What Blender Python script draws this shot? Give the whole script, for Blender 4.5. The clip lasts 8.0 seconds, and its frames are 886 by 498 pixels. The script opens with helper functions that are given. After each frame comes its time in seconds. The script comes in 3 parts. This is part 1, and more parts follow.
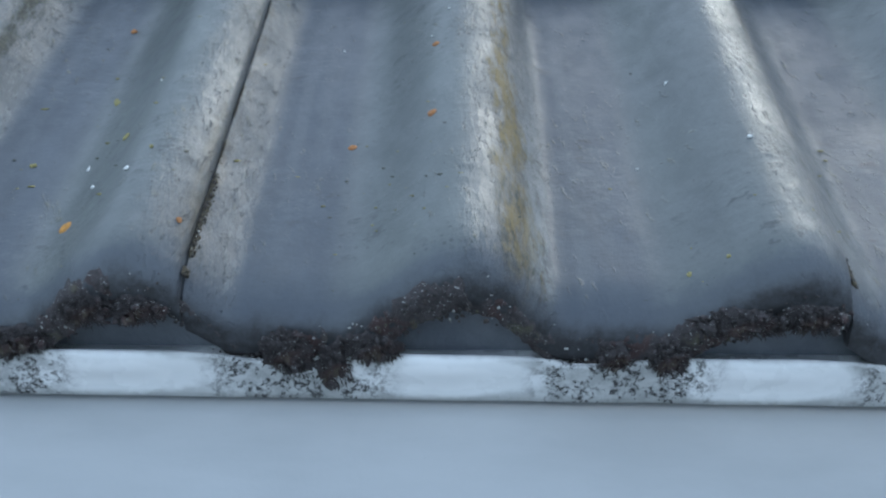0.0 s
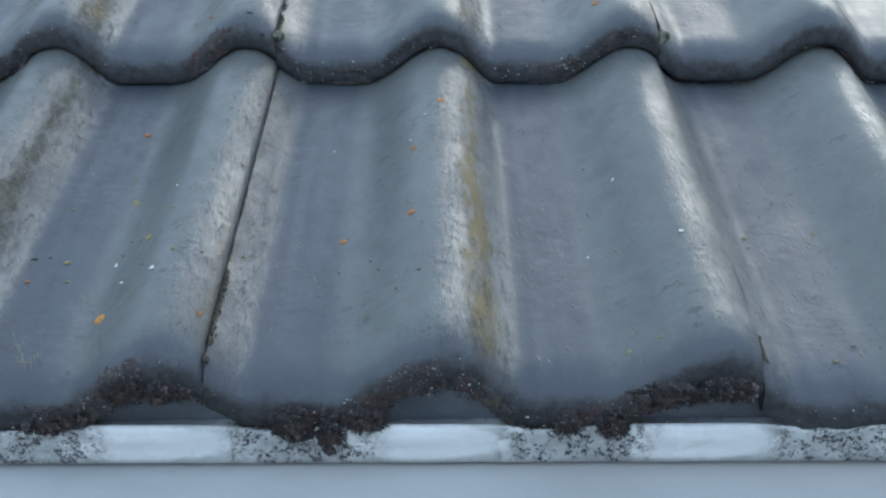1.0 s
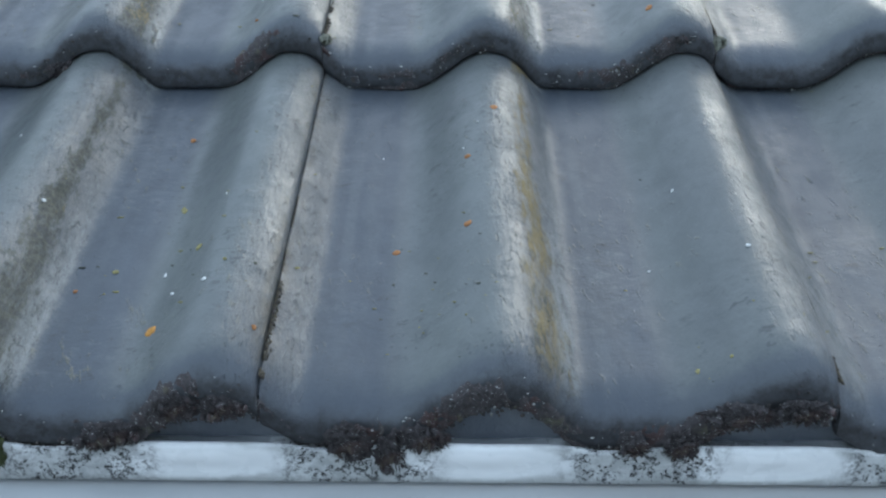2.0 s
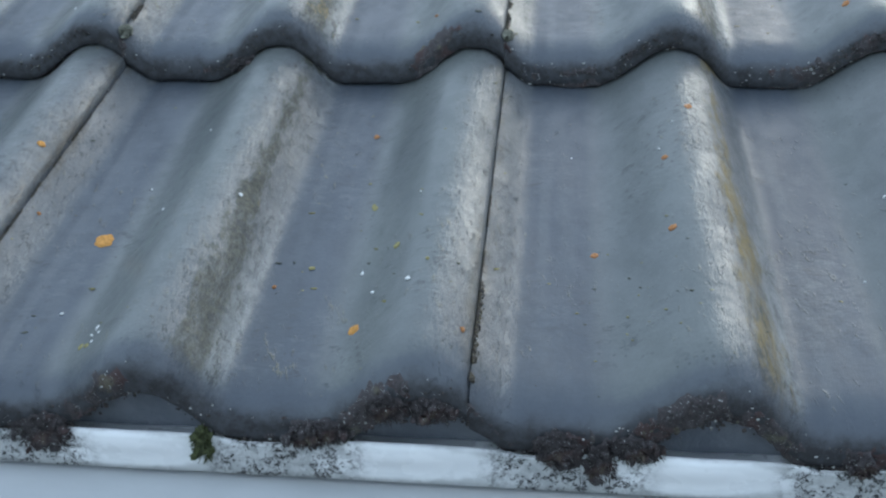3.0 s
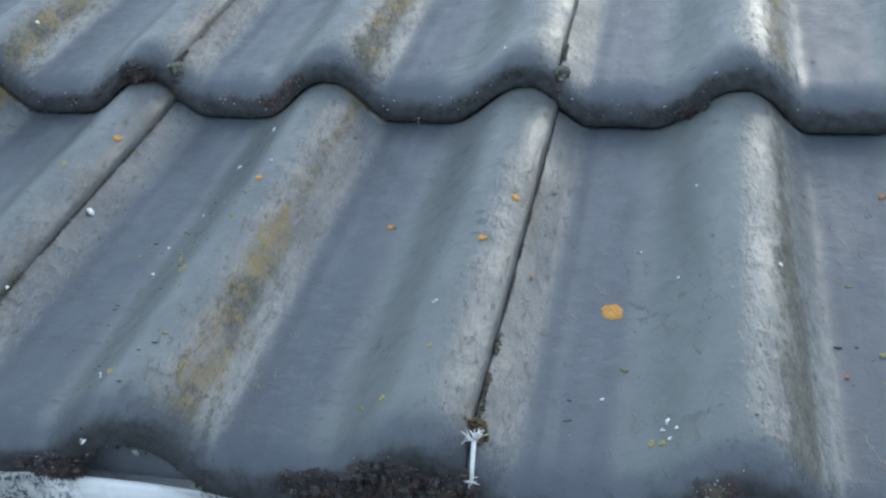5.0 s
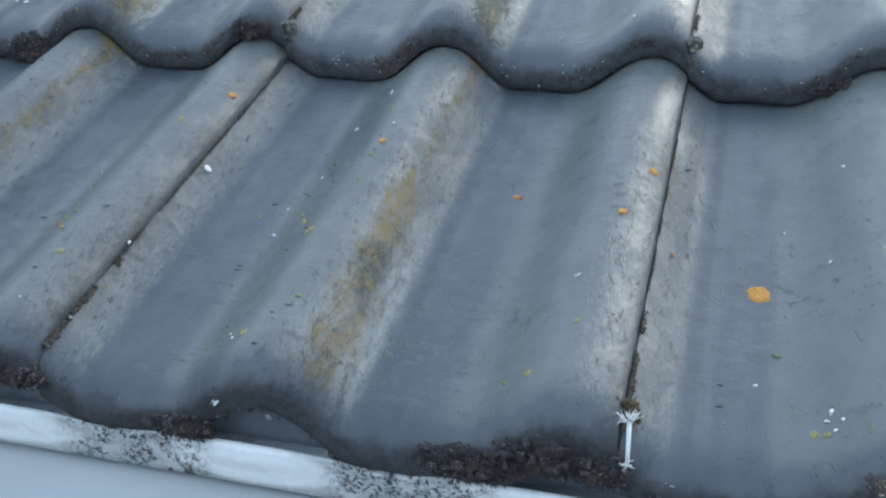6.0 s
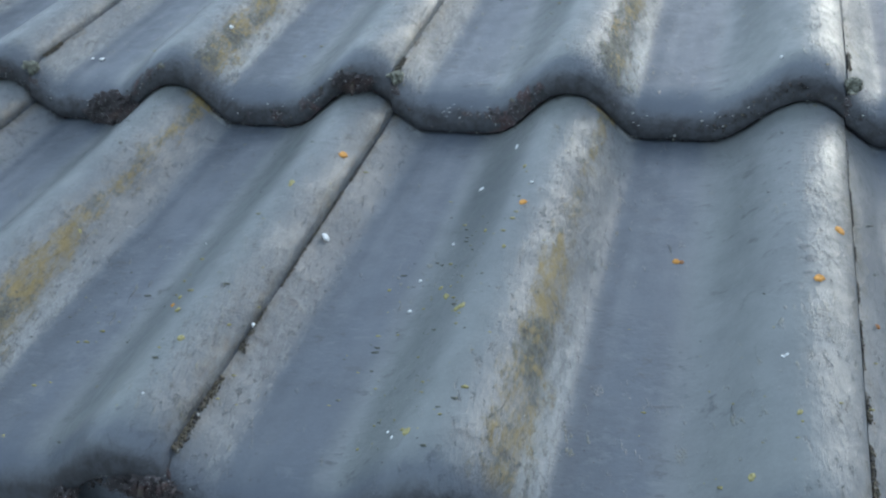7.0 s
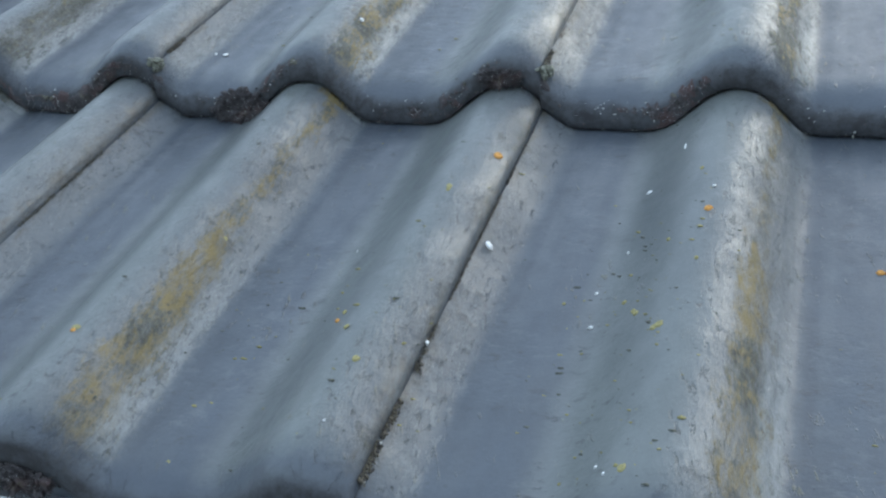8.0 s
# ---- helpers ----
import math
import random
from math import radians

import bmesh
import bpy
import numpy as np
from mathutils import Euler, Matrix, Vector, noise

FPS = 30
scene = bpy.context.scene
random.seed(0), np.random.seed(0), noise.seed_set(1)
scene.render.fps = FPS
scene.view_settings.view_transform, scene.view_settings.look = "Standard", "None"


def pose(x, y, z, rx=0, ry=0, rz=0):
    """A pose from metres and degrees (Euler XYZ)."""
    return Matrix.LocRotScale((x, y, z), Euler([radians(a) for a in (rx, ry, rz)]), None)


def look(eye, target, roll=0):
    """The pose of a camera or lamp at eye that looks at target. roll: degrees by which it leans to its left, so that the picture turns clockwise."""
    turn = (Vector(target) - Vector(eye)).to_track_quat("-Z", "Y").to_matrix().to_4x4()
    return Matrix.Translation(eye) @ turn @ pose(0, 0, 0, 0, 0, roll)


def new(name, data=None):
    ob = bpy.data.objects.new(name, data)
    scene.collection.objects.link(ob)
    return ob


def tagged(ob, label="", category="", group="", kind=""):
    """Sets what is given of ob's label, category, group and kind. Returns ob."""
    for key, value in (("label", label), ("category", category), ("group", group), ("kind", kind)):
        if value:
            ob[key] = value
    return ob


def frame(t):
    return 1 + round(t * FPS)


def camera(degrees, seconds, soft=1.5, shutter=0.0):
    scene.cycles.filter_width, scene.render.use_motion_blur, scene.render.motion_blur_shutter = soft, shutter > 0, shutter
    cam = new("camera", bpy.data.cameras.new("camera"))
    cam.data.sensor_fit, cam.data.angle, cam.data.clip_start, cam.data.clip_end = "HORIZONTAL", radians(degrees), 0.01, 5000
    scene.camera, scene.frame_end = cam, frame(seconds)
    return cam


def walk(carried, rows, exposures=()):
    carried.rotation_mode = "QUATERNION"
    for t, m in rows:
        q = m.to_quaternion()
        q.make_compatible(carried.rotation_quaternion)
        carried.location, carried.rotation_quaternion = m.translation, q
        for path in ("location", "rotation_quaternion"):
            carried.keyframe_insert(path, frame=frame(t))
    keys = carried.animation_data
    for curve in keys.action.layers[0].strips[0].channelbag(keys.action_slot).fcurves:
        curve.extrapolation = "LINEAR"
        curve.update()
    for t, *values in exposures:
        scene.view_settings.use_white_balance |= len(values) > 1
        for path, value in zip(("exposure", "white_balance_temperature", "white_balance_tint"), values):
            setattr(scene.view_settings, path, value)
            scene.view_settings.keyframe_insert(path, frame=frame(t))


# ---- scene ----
# The roof frame: x along the eaves, y up the slope, z square to the tiles; its origin lies on the eaves' front edge.
EAVES, PITCH, V0 = 2.6, 22.0, 6.795
ROOF = pose(0, 0, EAVES, PITCH, 0, 0)
cam = camera(46.0, 8.0, soft=2.2)
PATH = [
    (0, (0.1216, 6.4532, 0.3107), (0.1095, 7.2374, -0.3097), 0.23),
    (0.5, (0.1658, 6.4396, 0.3490), (0.1313, 7.2325, -0.2593), -2.68),
    (1, (0.1243, 6.3966, 0.3876), (0.1295, 7.2037, -0.2028), 0.07),
    (1.2, (0.1172, 6.3981, 0.3866), (0.1316, 7.2058, -0.2029), 0.48),
    (2.3, (0.0819, 6.4186, 0.3837), (0.0573, 7.2248, -0.2075), -0.43),
    (2.5, (0.0662, 6.4107, 0.3874), (0.0298, 7.2196, -0.1994), -0.78),
    (3, (0.0393, 6.4265, 0.3793), (-0.0658, 7.2246, -0.2141), -2.75),
    (3.5, (-0.0299, 6.4314, 0.3664), (-0.1735, 7.2167, -0.2358), -2.39),
    (4, (-0.0924, 6.4403, 0.3707), (-0.2629, 7.2429, -0.2010), -4.19),
    (4.5, (-0.1459, 6.4655, 0.3635), (-0.3460, 7.2704, -0.1952), -6.00),
    (4.7, (-0.1746, 6.4718, 0.3604), (-0.3799, 7.2763, -0.1971), -5.88),
    (5.8, (-0.2547, 6.4718, 0.3582), (-0.5253, 7.2479, -0.2114), -5.72),
    (6, (-0.2646, 6.4745, 0.3492), (-0.5245, 7.2503, -0.2257), -4.93),
    (6.5, (-0.3233, 6.4900, 0.3361), (-0.5822, 7.2736, -0.2287), -5.02),
    (7, (-0.3563, 6.5164, 0.3323), (-0.6338, 7.3102, -0.2088), -6.77),
    (7.5, (-0.4026, 6.5255, 0.3295), (-0.7105, 7.3071, -0.2129), -8.13),
    (8, (-0.4302, 6.5375, 0.3275), (-0.7567, 7.3092, -0.2182), -8.86),
]
walk(cam, [(t, ROOF @ Matrix.Translation((0, -V0, 0)) @ look(eye, target, roll)) for t, eye, target, roll in PATH],
     exposures=[(0.0, 0.85, 6100, 0), (1.0, 0.88, 6250, 0), (2.5, 0.92, 6320, 0), (4.5, 1.03, 6370, 0), (6.5, 1.10, 6260, 0), (8.0, 1.15, 6370, 0)])

# ---- light: a hazy sky, the sun behind thin cloud beyond the ridge, to the right ----
SUN_AZ, SUN_EL = 27.0, 30.0      # degrees from straight up the slope towards +x, and above the horizon
world = bpy.data.worlds.new("sky")
scene.world = world
world.use_nodes = True
wn = world.node_tree.nodes
sky = wn.new("ShaderNodeTexSky")
sky.sky_type = "NISHITA"
sky.sun_disc = False
sky.sun_elevation = radians(SUN_EL)
sky.sun_rotation = radians(SUN_AZ)
sky.dust_density = 2.6
wn["Background"].inputs["Strength"].default_value = 0.07
world.node_tree.links.new(sky.outputs["Color"], wn["Background"].inputs["Color"])
# thin high cloud all over the sky
veil = wn.new("ShaderNodeBackground")
veil.inputs["Color"].default_value, veil.inputs["Strength"].default_value = (0.595, 0.67, 0.835, 1.0), 0.66
both = wn.new("ShaderNodeAddShader")
world.node_tree.links.new(wn["Background"].outputs[0], both.inputs[0])
world.node_tree.links.new(veil.outputs[0], both.inputs[1])
world.node_tree.links.new(both.outputs[0], wn["World Output"].inputs["Surface"])
sun_data = bpy.data.lights.new("sun", "SUN")
sun_data.energy, sun_data.angle, sun_data.color = 0.42, radians(15), (1.0, 0.985, 0.97)
sun = new("sun", sun_data)
way = Vector((math.sin(radians(SUN_AZ)) * math.cos(radians(SUN_EL)), math.cos(radians(SUN_AZ)) * math.cos(radians(SUN_EL)), math.sin(radians(SUN_EL))))
sun.matrix_world = look(way * 20, (0, 0, 0))


# ---- materials ----
class Nodes:
    """A small builder of node materials."""

    def __init__(self, name):
        self.mat = bpy.data.materials.new(name)
        self.mat.use_nodes = True
        self.tree = self.mat.node_tree
        self.shader = self.tree.nodes["Principled BSDF"]

    def add(self, kind, **inputs):
        node = self.tree.nodes.new(kind)
        for key, value in inputs.items():
            self.put(node, key.replace("_", " "), value)
        return node

    def put(self, node, key, value):
        socket = node.inputs[int(key[1:])] if key[0] == "i" and key[1:].isdigit() else node.inputs[key]
        if isinstance(value, bpy.types.NodeSocket):
            self.tree.links.new(value, socket)
        else:
            socket.default_value = value

    def math(self, op, a, b=0.0, c=0.0, clamp=False):
        node = self.add("ShaderNodeMath", i0=a, i1=b, i2=c)
        node.operation, node.use_clamp = op, clamp
        return node.outputs[0]

    def coords(self):
        return self.add("ShaderNodeTexCoord").outputs["Object"]

    def stretch(self, vec, scale):
        node = self.add("ShaderNodeVectorMath", i0=vec, i1=scale)
        node.operation = "MULTIPLY"
        return node.outputs[0]

    def noise(self, vec, scale, detail=4.0, rough=0.55):
        return self.add("ShaderNodeTexNoise", Vector=vec, Scale=scale, Detail=detail, Roughness=rough).outputs["Fac"]

    def span(self, value, a, b, lo=0.0, hi=1.0):
        node = self.add("ShaderNodeMapRange", Value=value)
        for key, v in (("From Min", a), ("From Max", b), ("To Min", lo), ("To Max", hi)):
            node.inputs[key].default_value = v
        node.interpolation_type = "SMOOTHSTEP"
        return node.outputs[0]

    def mix(self, fac, a, b, blend="MIX"):
        node = self.tree.nodes.new("ShaderNodeMix")
        node.data_type, node.blend_type = "RGBA", blend
        for index, value in ((0, fac), (6, a), (7, b)):
            if isinstance(value, bpy.types.NodeSocket):
                self.tree.links.new(value, node.inputs[index])
            else:
                node.inputs[index].default_value = (*value, 1.0) if isinstance(value, tuple) else value
        return node.outputs[2]

    def bump(self, height, distance, strength=1.0, normal=None):
        node = self.add("ShaderNodeBump", Height=height, Distance=distance, Strength=strength)
        if normal is not None:
            self.put(node, "Normal", normal)
        return node.outputs[0]

    def done(self, color, rough, normal=None, metal=0.0, spec=0.5):
        for key, value in (("Base Color", color), ("Roughness", rough), ("Metallic", metal), ("Specular IOR Level", spec)):
            self.put(self.shader, key, (*value, 1.0) if isinstance(value, tuple) else value)
        if normal is not None:
            self.put(self.shader, "Normal", normal)
        return self.mat


WAVE, TILE, GAUGE, STEP, THICK = 0.15, 0.30, 0.348, 0.0328, 0.0258
JOIN = 0.0018     # the side joints lie this far before each tile's own measure
FRONT = 0.005      # how far the lowest noses stand back from the eaves line
CREST, RISE, FALL, HIGH = 0.124, 0.059, 0.047, 0.031


def tile_material():
    n = Nodes("weathered_roof_tile")
    p = n.coords()
    u, v, z = n.add("ShaderNodeSeparateXYZ", Vector=p).outputs
    # place across one wave, across one tile, and up one course
    def band(period, centre, half, soft=0.25):
        f = n.math("MODULO", n.math("ADD", u, 30 * TILE + period / 2 - centre), period)
        d = n.math("ABSOLUTE", n.math("SUBTRACT", f, period / 2))
        return n.span(d, half, half * soft)
    course = n.math("MODULO", n.math("ADD", v, 4 * GAUGE + 0.006 - FRONT), GAUGE)
    long = n.stretch(p, (1.0, 0.14, 1.0))
    smooth = n.stretch(p, (1.0, 0.35, 1.0))
    big = n.noise(p, 5.0, 3)
    mid = n.noise(smooth, 34.0, 5, 0.6)
    fine = n.noise(p, 420.0, 4, 0.65)
    streak = n.noise(long, 60.0, 4, 0.6)
    wob = n.noise(p, 55.0, 4, 0.7)
    turned = n.add("ShaderNodeMapping", Vector=p, Rotation=(0.0, 0.0, radians(38)), Scale=(1.0, 0.38, 1.0))
    slant = turned.outputs[0]
    col = n.mix(n.span(big, 0.3, 0.7), (0.125, 0.137, 0.152), (0.175, 0.186, 0.196))
    col = n.mix(n.span(mid, 0.35, 0.75, 0.0, 0.5), col, (0.21, 0.22, 0.225))
    # the pans: smooth and dark blue grey with straight edges, fainter lines along them
    pan = band(WAVE, 0.05, 0.030)
    core = n.math("MULTIPLY", n.span(n.math("ABSOLUTE", n.math("SUBTRACT", n.math("MODULO", n.math("ADD", u, 9.0), WAVE), n.math("ADD", 0.042, n.math("MULTIPLY", n.math("SUBTRACT", mid, 0.5), 0.012)))), 0.0280, 0.0160), n.span(streak, 0.3, 0.65, 0.6, 0.95))
    col = n.mix(core, col, (0.094, 0.112, 0.138))
    line = band(WAVE, 0.033, 0.006)
    col = n.mix(n.math("MULTIPLY", line, n.span(n.noise(long, 30.0, 3), 0.42, 0.6, 0.0, 0.35)), col, (0.2, 0.21, 0.22))
    # greyish green film on the rolls; light on the rising side is painted in too
    roll = band(WAVE, 0.101, 0.047, 0.4)
    col = n.mix(n.math("MULTIPLY", roll, n.span(n.noise(smooth, 18.0, 5), 0.3, 0.75, 0.50, 0.88)), col, (0.198, 0.219, 0.207))
    # a mottled dark stain beside the roll in the middle of each tile
    stain = n.math("ADD", n.math("ABSOLUTE", n.math("SUBTRACT", n.math("MODULO", n.math("ADD", u, 30 * TILE), TILE), 0.181)), n.math("MULTIPLY", n.math("SUBTRACT", n.noise(p, 70.0, 6, 0.75), 0.5), 0.034))
    col = n.mix(n.math("MULTIPLY", n.span(stain, 0.0155, 0.009), n.span(n.noise(p, 6.0, 2), 0.4, 0.6, 0.25, 0.7)), col, (0.082, 0.098, 0.120))
    # paler shoulders between roll and pan: wear, with some of the glints painted in
    shoulder = band(WAVE, 0.008, 0.016, 0.2)
    pale = n.math("MULTIPLY", shoulder, n.span(n.math("ADD", n.math("MULTIPLY", wob, 0.5), n.math("MULTIPLY", big, 0.5)), 0.42, 0.62, 0.0, 0.12))
    col = n.mix(pale, col, (0.215, 0.230, 0.222))
    seam = n.math("MULTIPLY", band(WAVE, 0.0265, 0.0045, 0.2), n.span(n.noise(long, 38.0, 4, 0.65), 0.42, 0.62, 0.0, 0.45))
    col = n.mix(seam, col, (0.095, 0.105, 0.125))
    # pale short marks across the rolls' backs: rough wear plus a painted highlight
    across = n.stretch(slant, (0.8, 1.0, 1.0))
    chips = n.noise(across, 230.0, 5, 0.75)
    wear_and_sheen = n.math("ADD", n.math("MULTIPLY", n.noise(slant, 55.0, 5, 0.7), 0.55), n.math("MULTIPLY", chips, 0.45))
    back = n.math("MULTIPLY", band(WAVE, 0.136, 0.022, 0.15), n.span(wear_and_sheen, 0.45, 0.61, 0.0, 0.42))
    col = n.mix(back, col, (0.255, 0.268, 0.262))
    # small dark pits where the coating has broken away on the backs
    pitted = n.math("MULTIPLY", n.math("MAXIMUM", band(WAVE, 0.136, 0.022, 0.3), band(WAVE, 0.012, 0.012, 0.3)), n.span(n.noise(across, 310.0, 4, 0.7), 0.59, 0.64, 0.0, 0.75))
    col = n.mix(pitted, col, (0.085, 0.092, 0.092))
    # brown and ochre growth down the lee side of every second roll, its rims frayed in short slanting marks
    fray = n.math("SUBTRACT", n.noise(across, 135.0, 6, 0.72), 0.5)
    drift = n.math("SUBTRACT", n.noise(n.stretch(p, (0.0, 1.0, 0.0)), 9.0, 3), 0.5)
    place = n.math("MODULO", n.math("ADD", u, 30 * TILE + TILE / 2 - 0.1475), TILE)
    apart = n.math("ABSOLUTE", n.math("ADD", n.math("SUBTRACT", place, n.span(course, 0.0, 0.24, TILE / 2 + 0.0045, TILE / 2)), n.math("MULTIPLY", drift, 0.012)))
    lower = n.span(course, 0.02, 0.28, 0.0070, -0.0012)
    apart = n.math("SUBTRACT", n.math("ADD", apart, n.math("MULTIPLY", fray, 0.034)), lower)
    ragged = n.math("ADD", n.math("MULTIPLY", n.noise(across, 210.0, 5, 0.75), 0.55), n.math("MULTIPLY", n.noise(n.stretch(p, (1.0, 0.5, 1.0)), 26.0, 4, 0.6), 0.45))
    grow = n.math("MULTIPLY", n.span(apart, 0.0082, -0.0014), n.span(ragged, 0.36, 0.56, 0.25, 1.0))
    tone = n.tree.nodes.new("ShaderNodeAttribute")
    tone.attribute_name = "growth"
    leaning = n.math("MULTIPLY", n.math("SUBTRACT", tone.outputs["Fac"], 0.5), 0.30)
    ochre = n.math("ADD", n.math("ADD", n.math("MULTIPLY", n.noise(p, 38.0, 4, 0.7), 0.6), n.math("MULTIPLY", n.noise(across, 330.0, 3, 0.7), 0.4)), n.math("ADD", leaning, n.math("MULTIPLY", n.span(n.math("ABSOLUTE", n.math("SUBTRACT", course, 0.17)), 0.09, 0.0), 0.07)))
    hue = n.mix(n.span(n.noise(p, 260.0, 4, 0.75), 0.38, 0.66), (0.060, 0.063, 0.050), (0.130, 0.128, 0.092))
    hue = n.mix(n.span(ochre, 0.53, 0.68, 0.0, 0.85), hue, (0.31, 0.222, 0.07))
    col = n.mix(n.math("MULTIPLY", grow, 0.95), col, hue)
    # a pale, crumbled rim on its lower side
    rim = n.math("MULTIPLY", band(TILE, 0.1615, 0.0085, 0.2), n.span(n.noise(across, 240.0, 5, 0.75), 0.48, 0.62, 0.0, 0.4))
    col = n.mix(rim, col, (0.27, 0.285, 0.275))
    flakes = n.math("MULTIPLY", n.noise(across, 240.0, 5, 0.75), n.span(course, 0.27, 0.08, 0.82, 1.06))
    crumbled = n.math("MULTIPLY", n.math("MAXIMUM", band(TILE, 0.013, 0.0095, 0.3), band(TILE, 0.1625, 0.0085, 0.3)), n.span(flakes, 0.51, 0.58, 0.0, 0.42))
    col = n.mix(crumbled, col, (0.31, 0.325, 0.317))
    chalk = n.math("MULTIPLY", n.math("MULTIPLY", band(TILE, 0.1615, 0.0075, 0.4), n.span(course, 0.22, 0.06)), n.span(n.noise(across, 170.0, 5, 0.7), 0.42, 0.50, 0.0, 0.6))
    col = n.mix(chalk, col, (0.36, 0.375, 0.372))
    edge = band(TILE, -0.0015, 0.008)
    col = n.mix(n.math("MULTIPLY", edge, n.span(ragged, 0.44, 0.6, 0.0, 0.8)), col, (0.12, 0.105, 0.08))
    # thin scattered yellow growth on the rising side
    thin = n.math("MULTIPLY", n.span(n.noise(n.stretch(slant, (1.0, 2.2, 1.0)), 150.0, 4, 0.7), 0.60, 0.68), n.span(n.noise(p, 10.0, 3), 0.44, 0.58))
    col = n.mix(n.math("MULTIPLY", thin, 0.5), col, n.mix(n.span(n.noise(p, 90.0, 2), 0.42, 0.58), (0.10, 0.10, 0.085), (0.235, 0.215, 0.12)))
    # old scuffs, darker, in short slanting marks, and fine scaling beside them
    tilted = n.add("ShaderNodeMapping", Vector=p, Rotation=(0.0, 0.0, radians(-30)), Scale=(0.75, 1.35, 1.0)).outputs[0]
    marks = n.noise(tilted, 92.0, 5, 0.68)
    where = n.span(n.noise(p, 12.0, 3, 0.6), 0.42, 0.60)
    scuff = n.math("MULTIPLY", n.span(marks, 0.57, 0.66), where)
    col = n.mix(n.math("MULTIPLY", scuff, 0.75), col, (0.072, 0.077, 0.082))
    scale = n.math("MULTIPLY", n.span(marks, 0.46, 0.36), where)
    col = n.mix(n.math("MULTIPLY", scale, 0.24), col, (0.25, 0.26, 0.265))
    cloud = n.noise(n.stretch(p, (1.0, 0.7, 1.0)), 60.0, 5, 0.62)
    col = n.mix(n.span(cloud, 0.35, 0.68, 0.0, 0.30), col, n.mix(1.0, col, (0.66, 0.67, 0.69), "MULTIPLY"))
    # scattered dark pits and pale crumbs
    pits = n.add("ShaderNodeTexVoronoi", Vector=p, Scale=170.0, Randomness=1.0)
    dots = n.math("MULTIPLY", n.span(pits.outputs["Distance"], 0.22, 0.12), n.span(n.noise(p, 14.0, 3), 0.5, 0.66))
    col = n.mix(n.math("MULTIPLY", dots, 0.55), col, (0.05, 0.052, 0.055))
    # black algae on the front face, darkened further to paint in its shade
    below = n.tree.nodes.new("ShaderNodeAttribute")
    below.attribute_name = "below_top"
    # shade on the rounded noses, painted in as dark blue grey
    nose = n.span(n.math("ADD", below.outputs["Fac"], n.math("MULTIPLY", n.math("SUBTRACT", wob, 0.5), 0.006)), 0.0, 0.0045)
    col = n.mix(n.math("MULTIPLY", nose, 0.78), col, (0.078, 0.094, 0.122))
    face = n.span(n.math("ADD", below.outputs["Fac"], n.math("MULTIPLY", n.math("SUBTRACT", n.noise(p, 60.0, 6, 0.75), 0.5), 0.014)), 0.0045, 0.0125)
    col = n.mix(n.math("MULTIPLY", face, 0.9), col, n.mix(n.span(n.noise(p, 140.0, 5, 0.7), 0.38, 0.62), (0.066, 0.070, 0.078), (0.030, 0.028, 0.030)))
    each = n.add("ShaderNodeObjectInfo").outputs["Random"]
    col = n.mix(n.span(each, 0.0, 1.0, 0.0, 0.35), col, n.mix(1.0, col, (0.72, 0.74, 0.78), "MULTIPLY"))
    col = n.mix(n.span(fine, 0.3, 0.8, 0.0, 0.35), col, n.mix(1.0, col, (0.72, 0.72, 0.72), "MULTIPLY"))
    rough = n.math("ADD", n.math("ADD", n.span(cloud, 0.3, 0.75, 0.30, 0.47), n.math("MULTIPLY", back, 0.08)), n.math("MULTIPLY", n.math("ADD", n.math("ADD", grow, face, 0.0, True), n.math("MULTIPLY", shoulder, 0.15), 0.0, True), 0.35))
    rough = n.math("ADD", rough, n.math("MULTIPLY", band(WAVE, 0.020, 0.016, 0.3), 0.06), 0.0, True)
    coarse = n.math("MULTIPLY", n.math("ADD", n.math("MULTIPLY", n.noise(slant, 290.0, 6, 0.7), 0.6), n.math("MULTIPLY", chips, 0.5)), n.math("ADD", n.math("MULTIPLY", band(WAVE, 0.142, 0.03, 0.2), n.span(n.noise(p, 20.0, 3), 0.35, 0.65, 0.3, 1.0)), 0.06))
    normal = n.bump(coarse, 0.0026, 0.95)
    normal = n.bump(n.math("MULTIPLY", marks, where), 0.0009, 0.5, normal)
    normal = n.bump(n.math("ADD", n.math("ADD", thin, grow), crumbled), 0.0007, 0.55, normal)
    normal = n.bump(n.math("SUBTRACT", 1.0, pitted), 0.0009, 0.7, normal)
    normal = n.bump(fine, 0.00025, 0.5, normal)
    normal = n.bump(mid, 0.0012, 0.35, normal)
    col = n.mix(1.0, col, (0.80, 0.80, 0.80), "MULTIPLY")
    return n.done(col, rough, normal, spec=0.65)


def moss_material():
    n = Nodes("dark_moss")
    p = n.coords()
    isle = n.add("ShaderNodeNewGeometry").outputs["Random Per Island"]
    col = n.mix(n.span(isle, 0.55, 0.75), (0.050, 0.046, 0.046), (0.098, 0.084, 0.078))
    col = n.mix(n.span(isle, 0.9, 0.93), col, (0.13, 0.125, 0.09))
    col = n.mix(n.span(isle, 0.955, 0.96), col, (0.42, 0.43, 0.41))
    col = n.mix(n.span(n.noise(p, 700.0, 3), 0.35, 0.7, 0.0, 0.6), col, (0.012, 0.012, 0.011))
    return n.done(col, 0.85, n.bump(n.noise(p, 900.0, 3), 0.0012, 0.9))


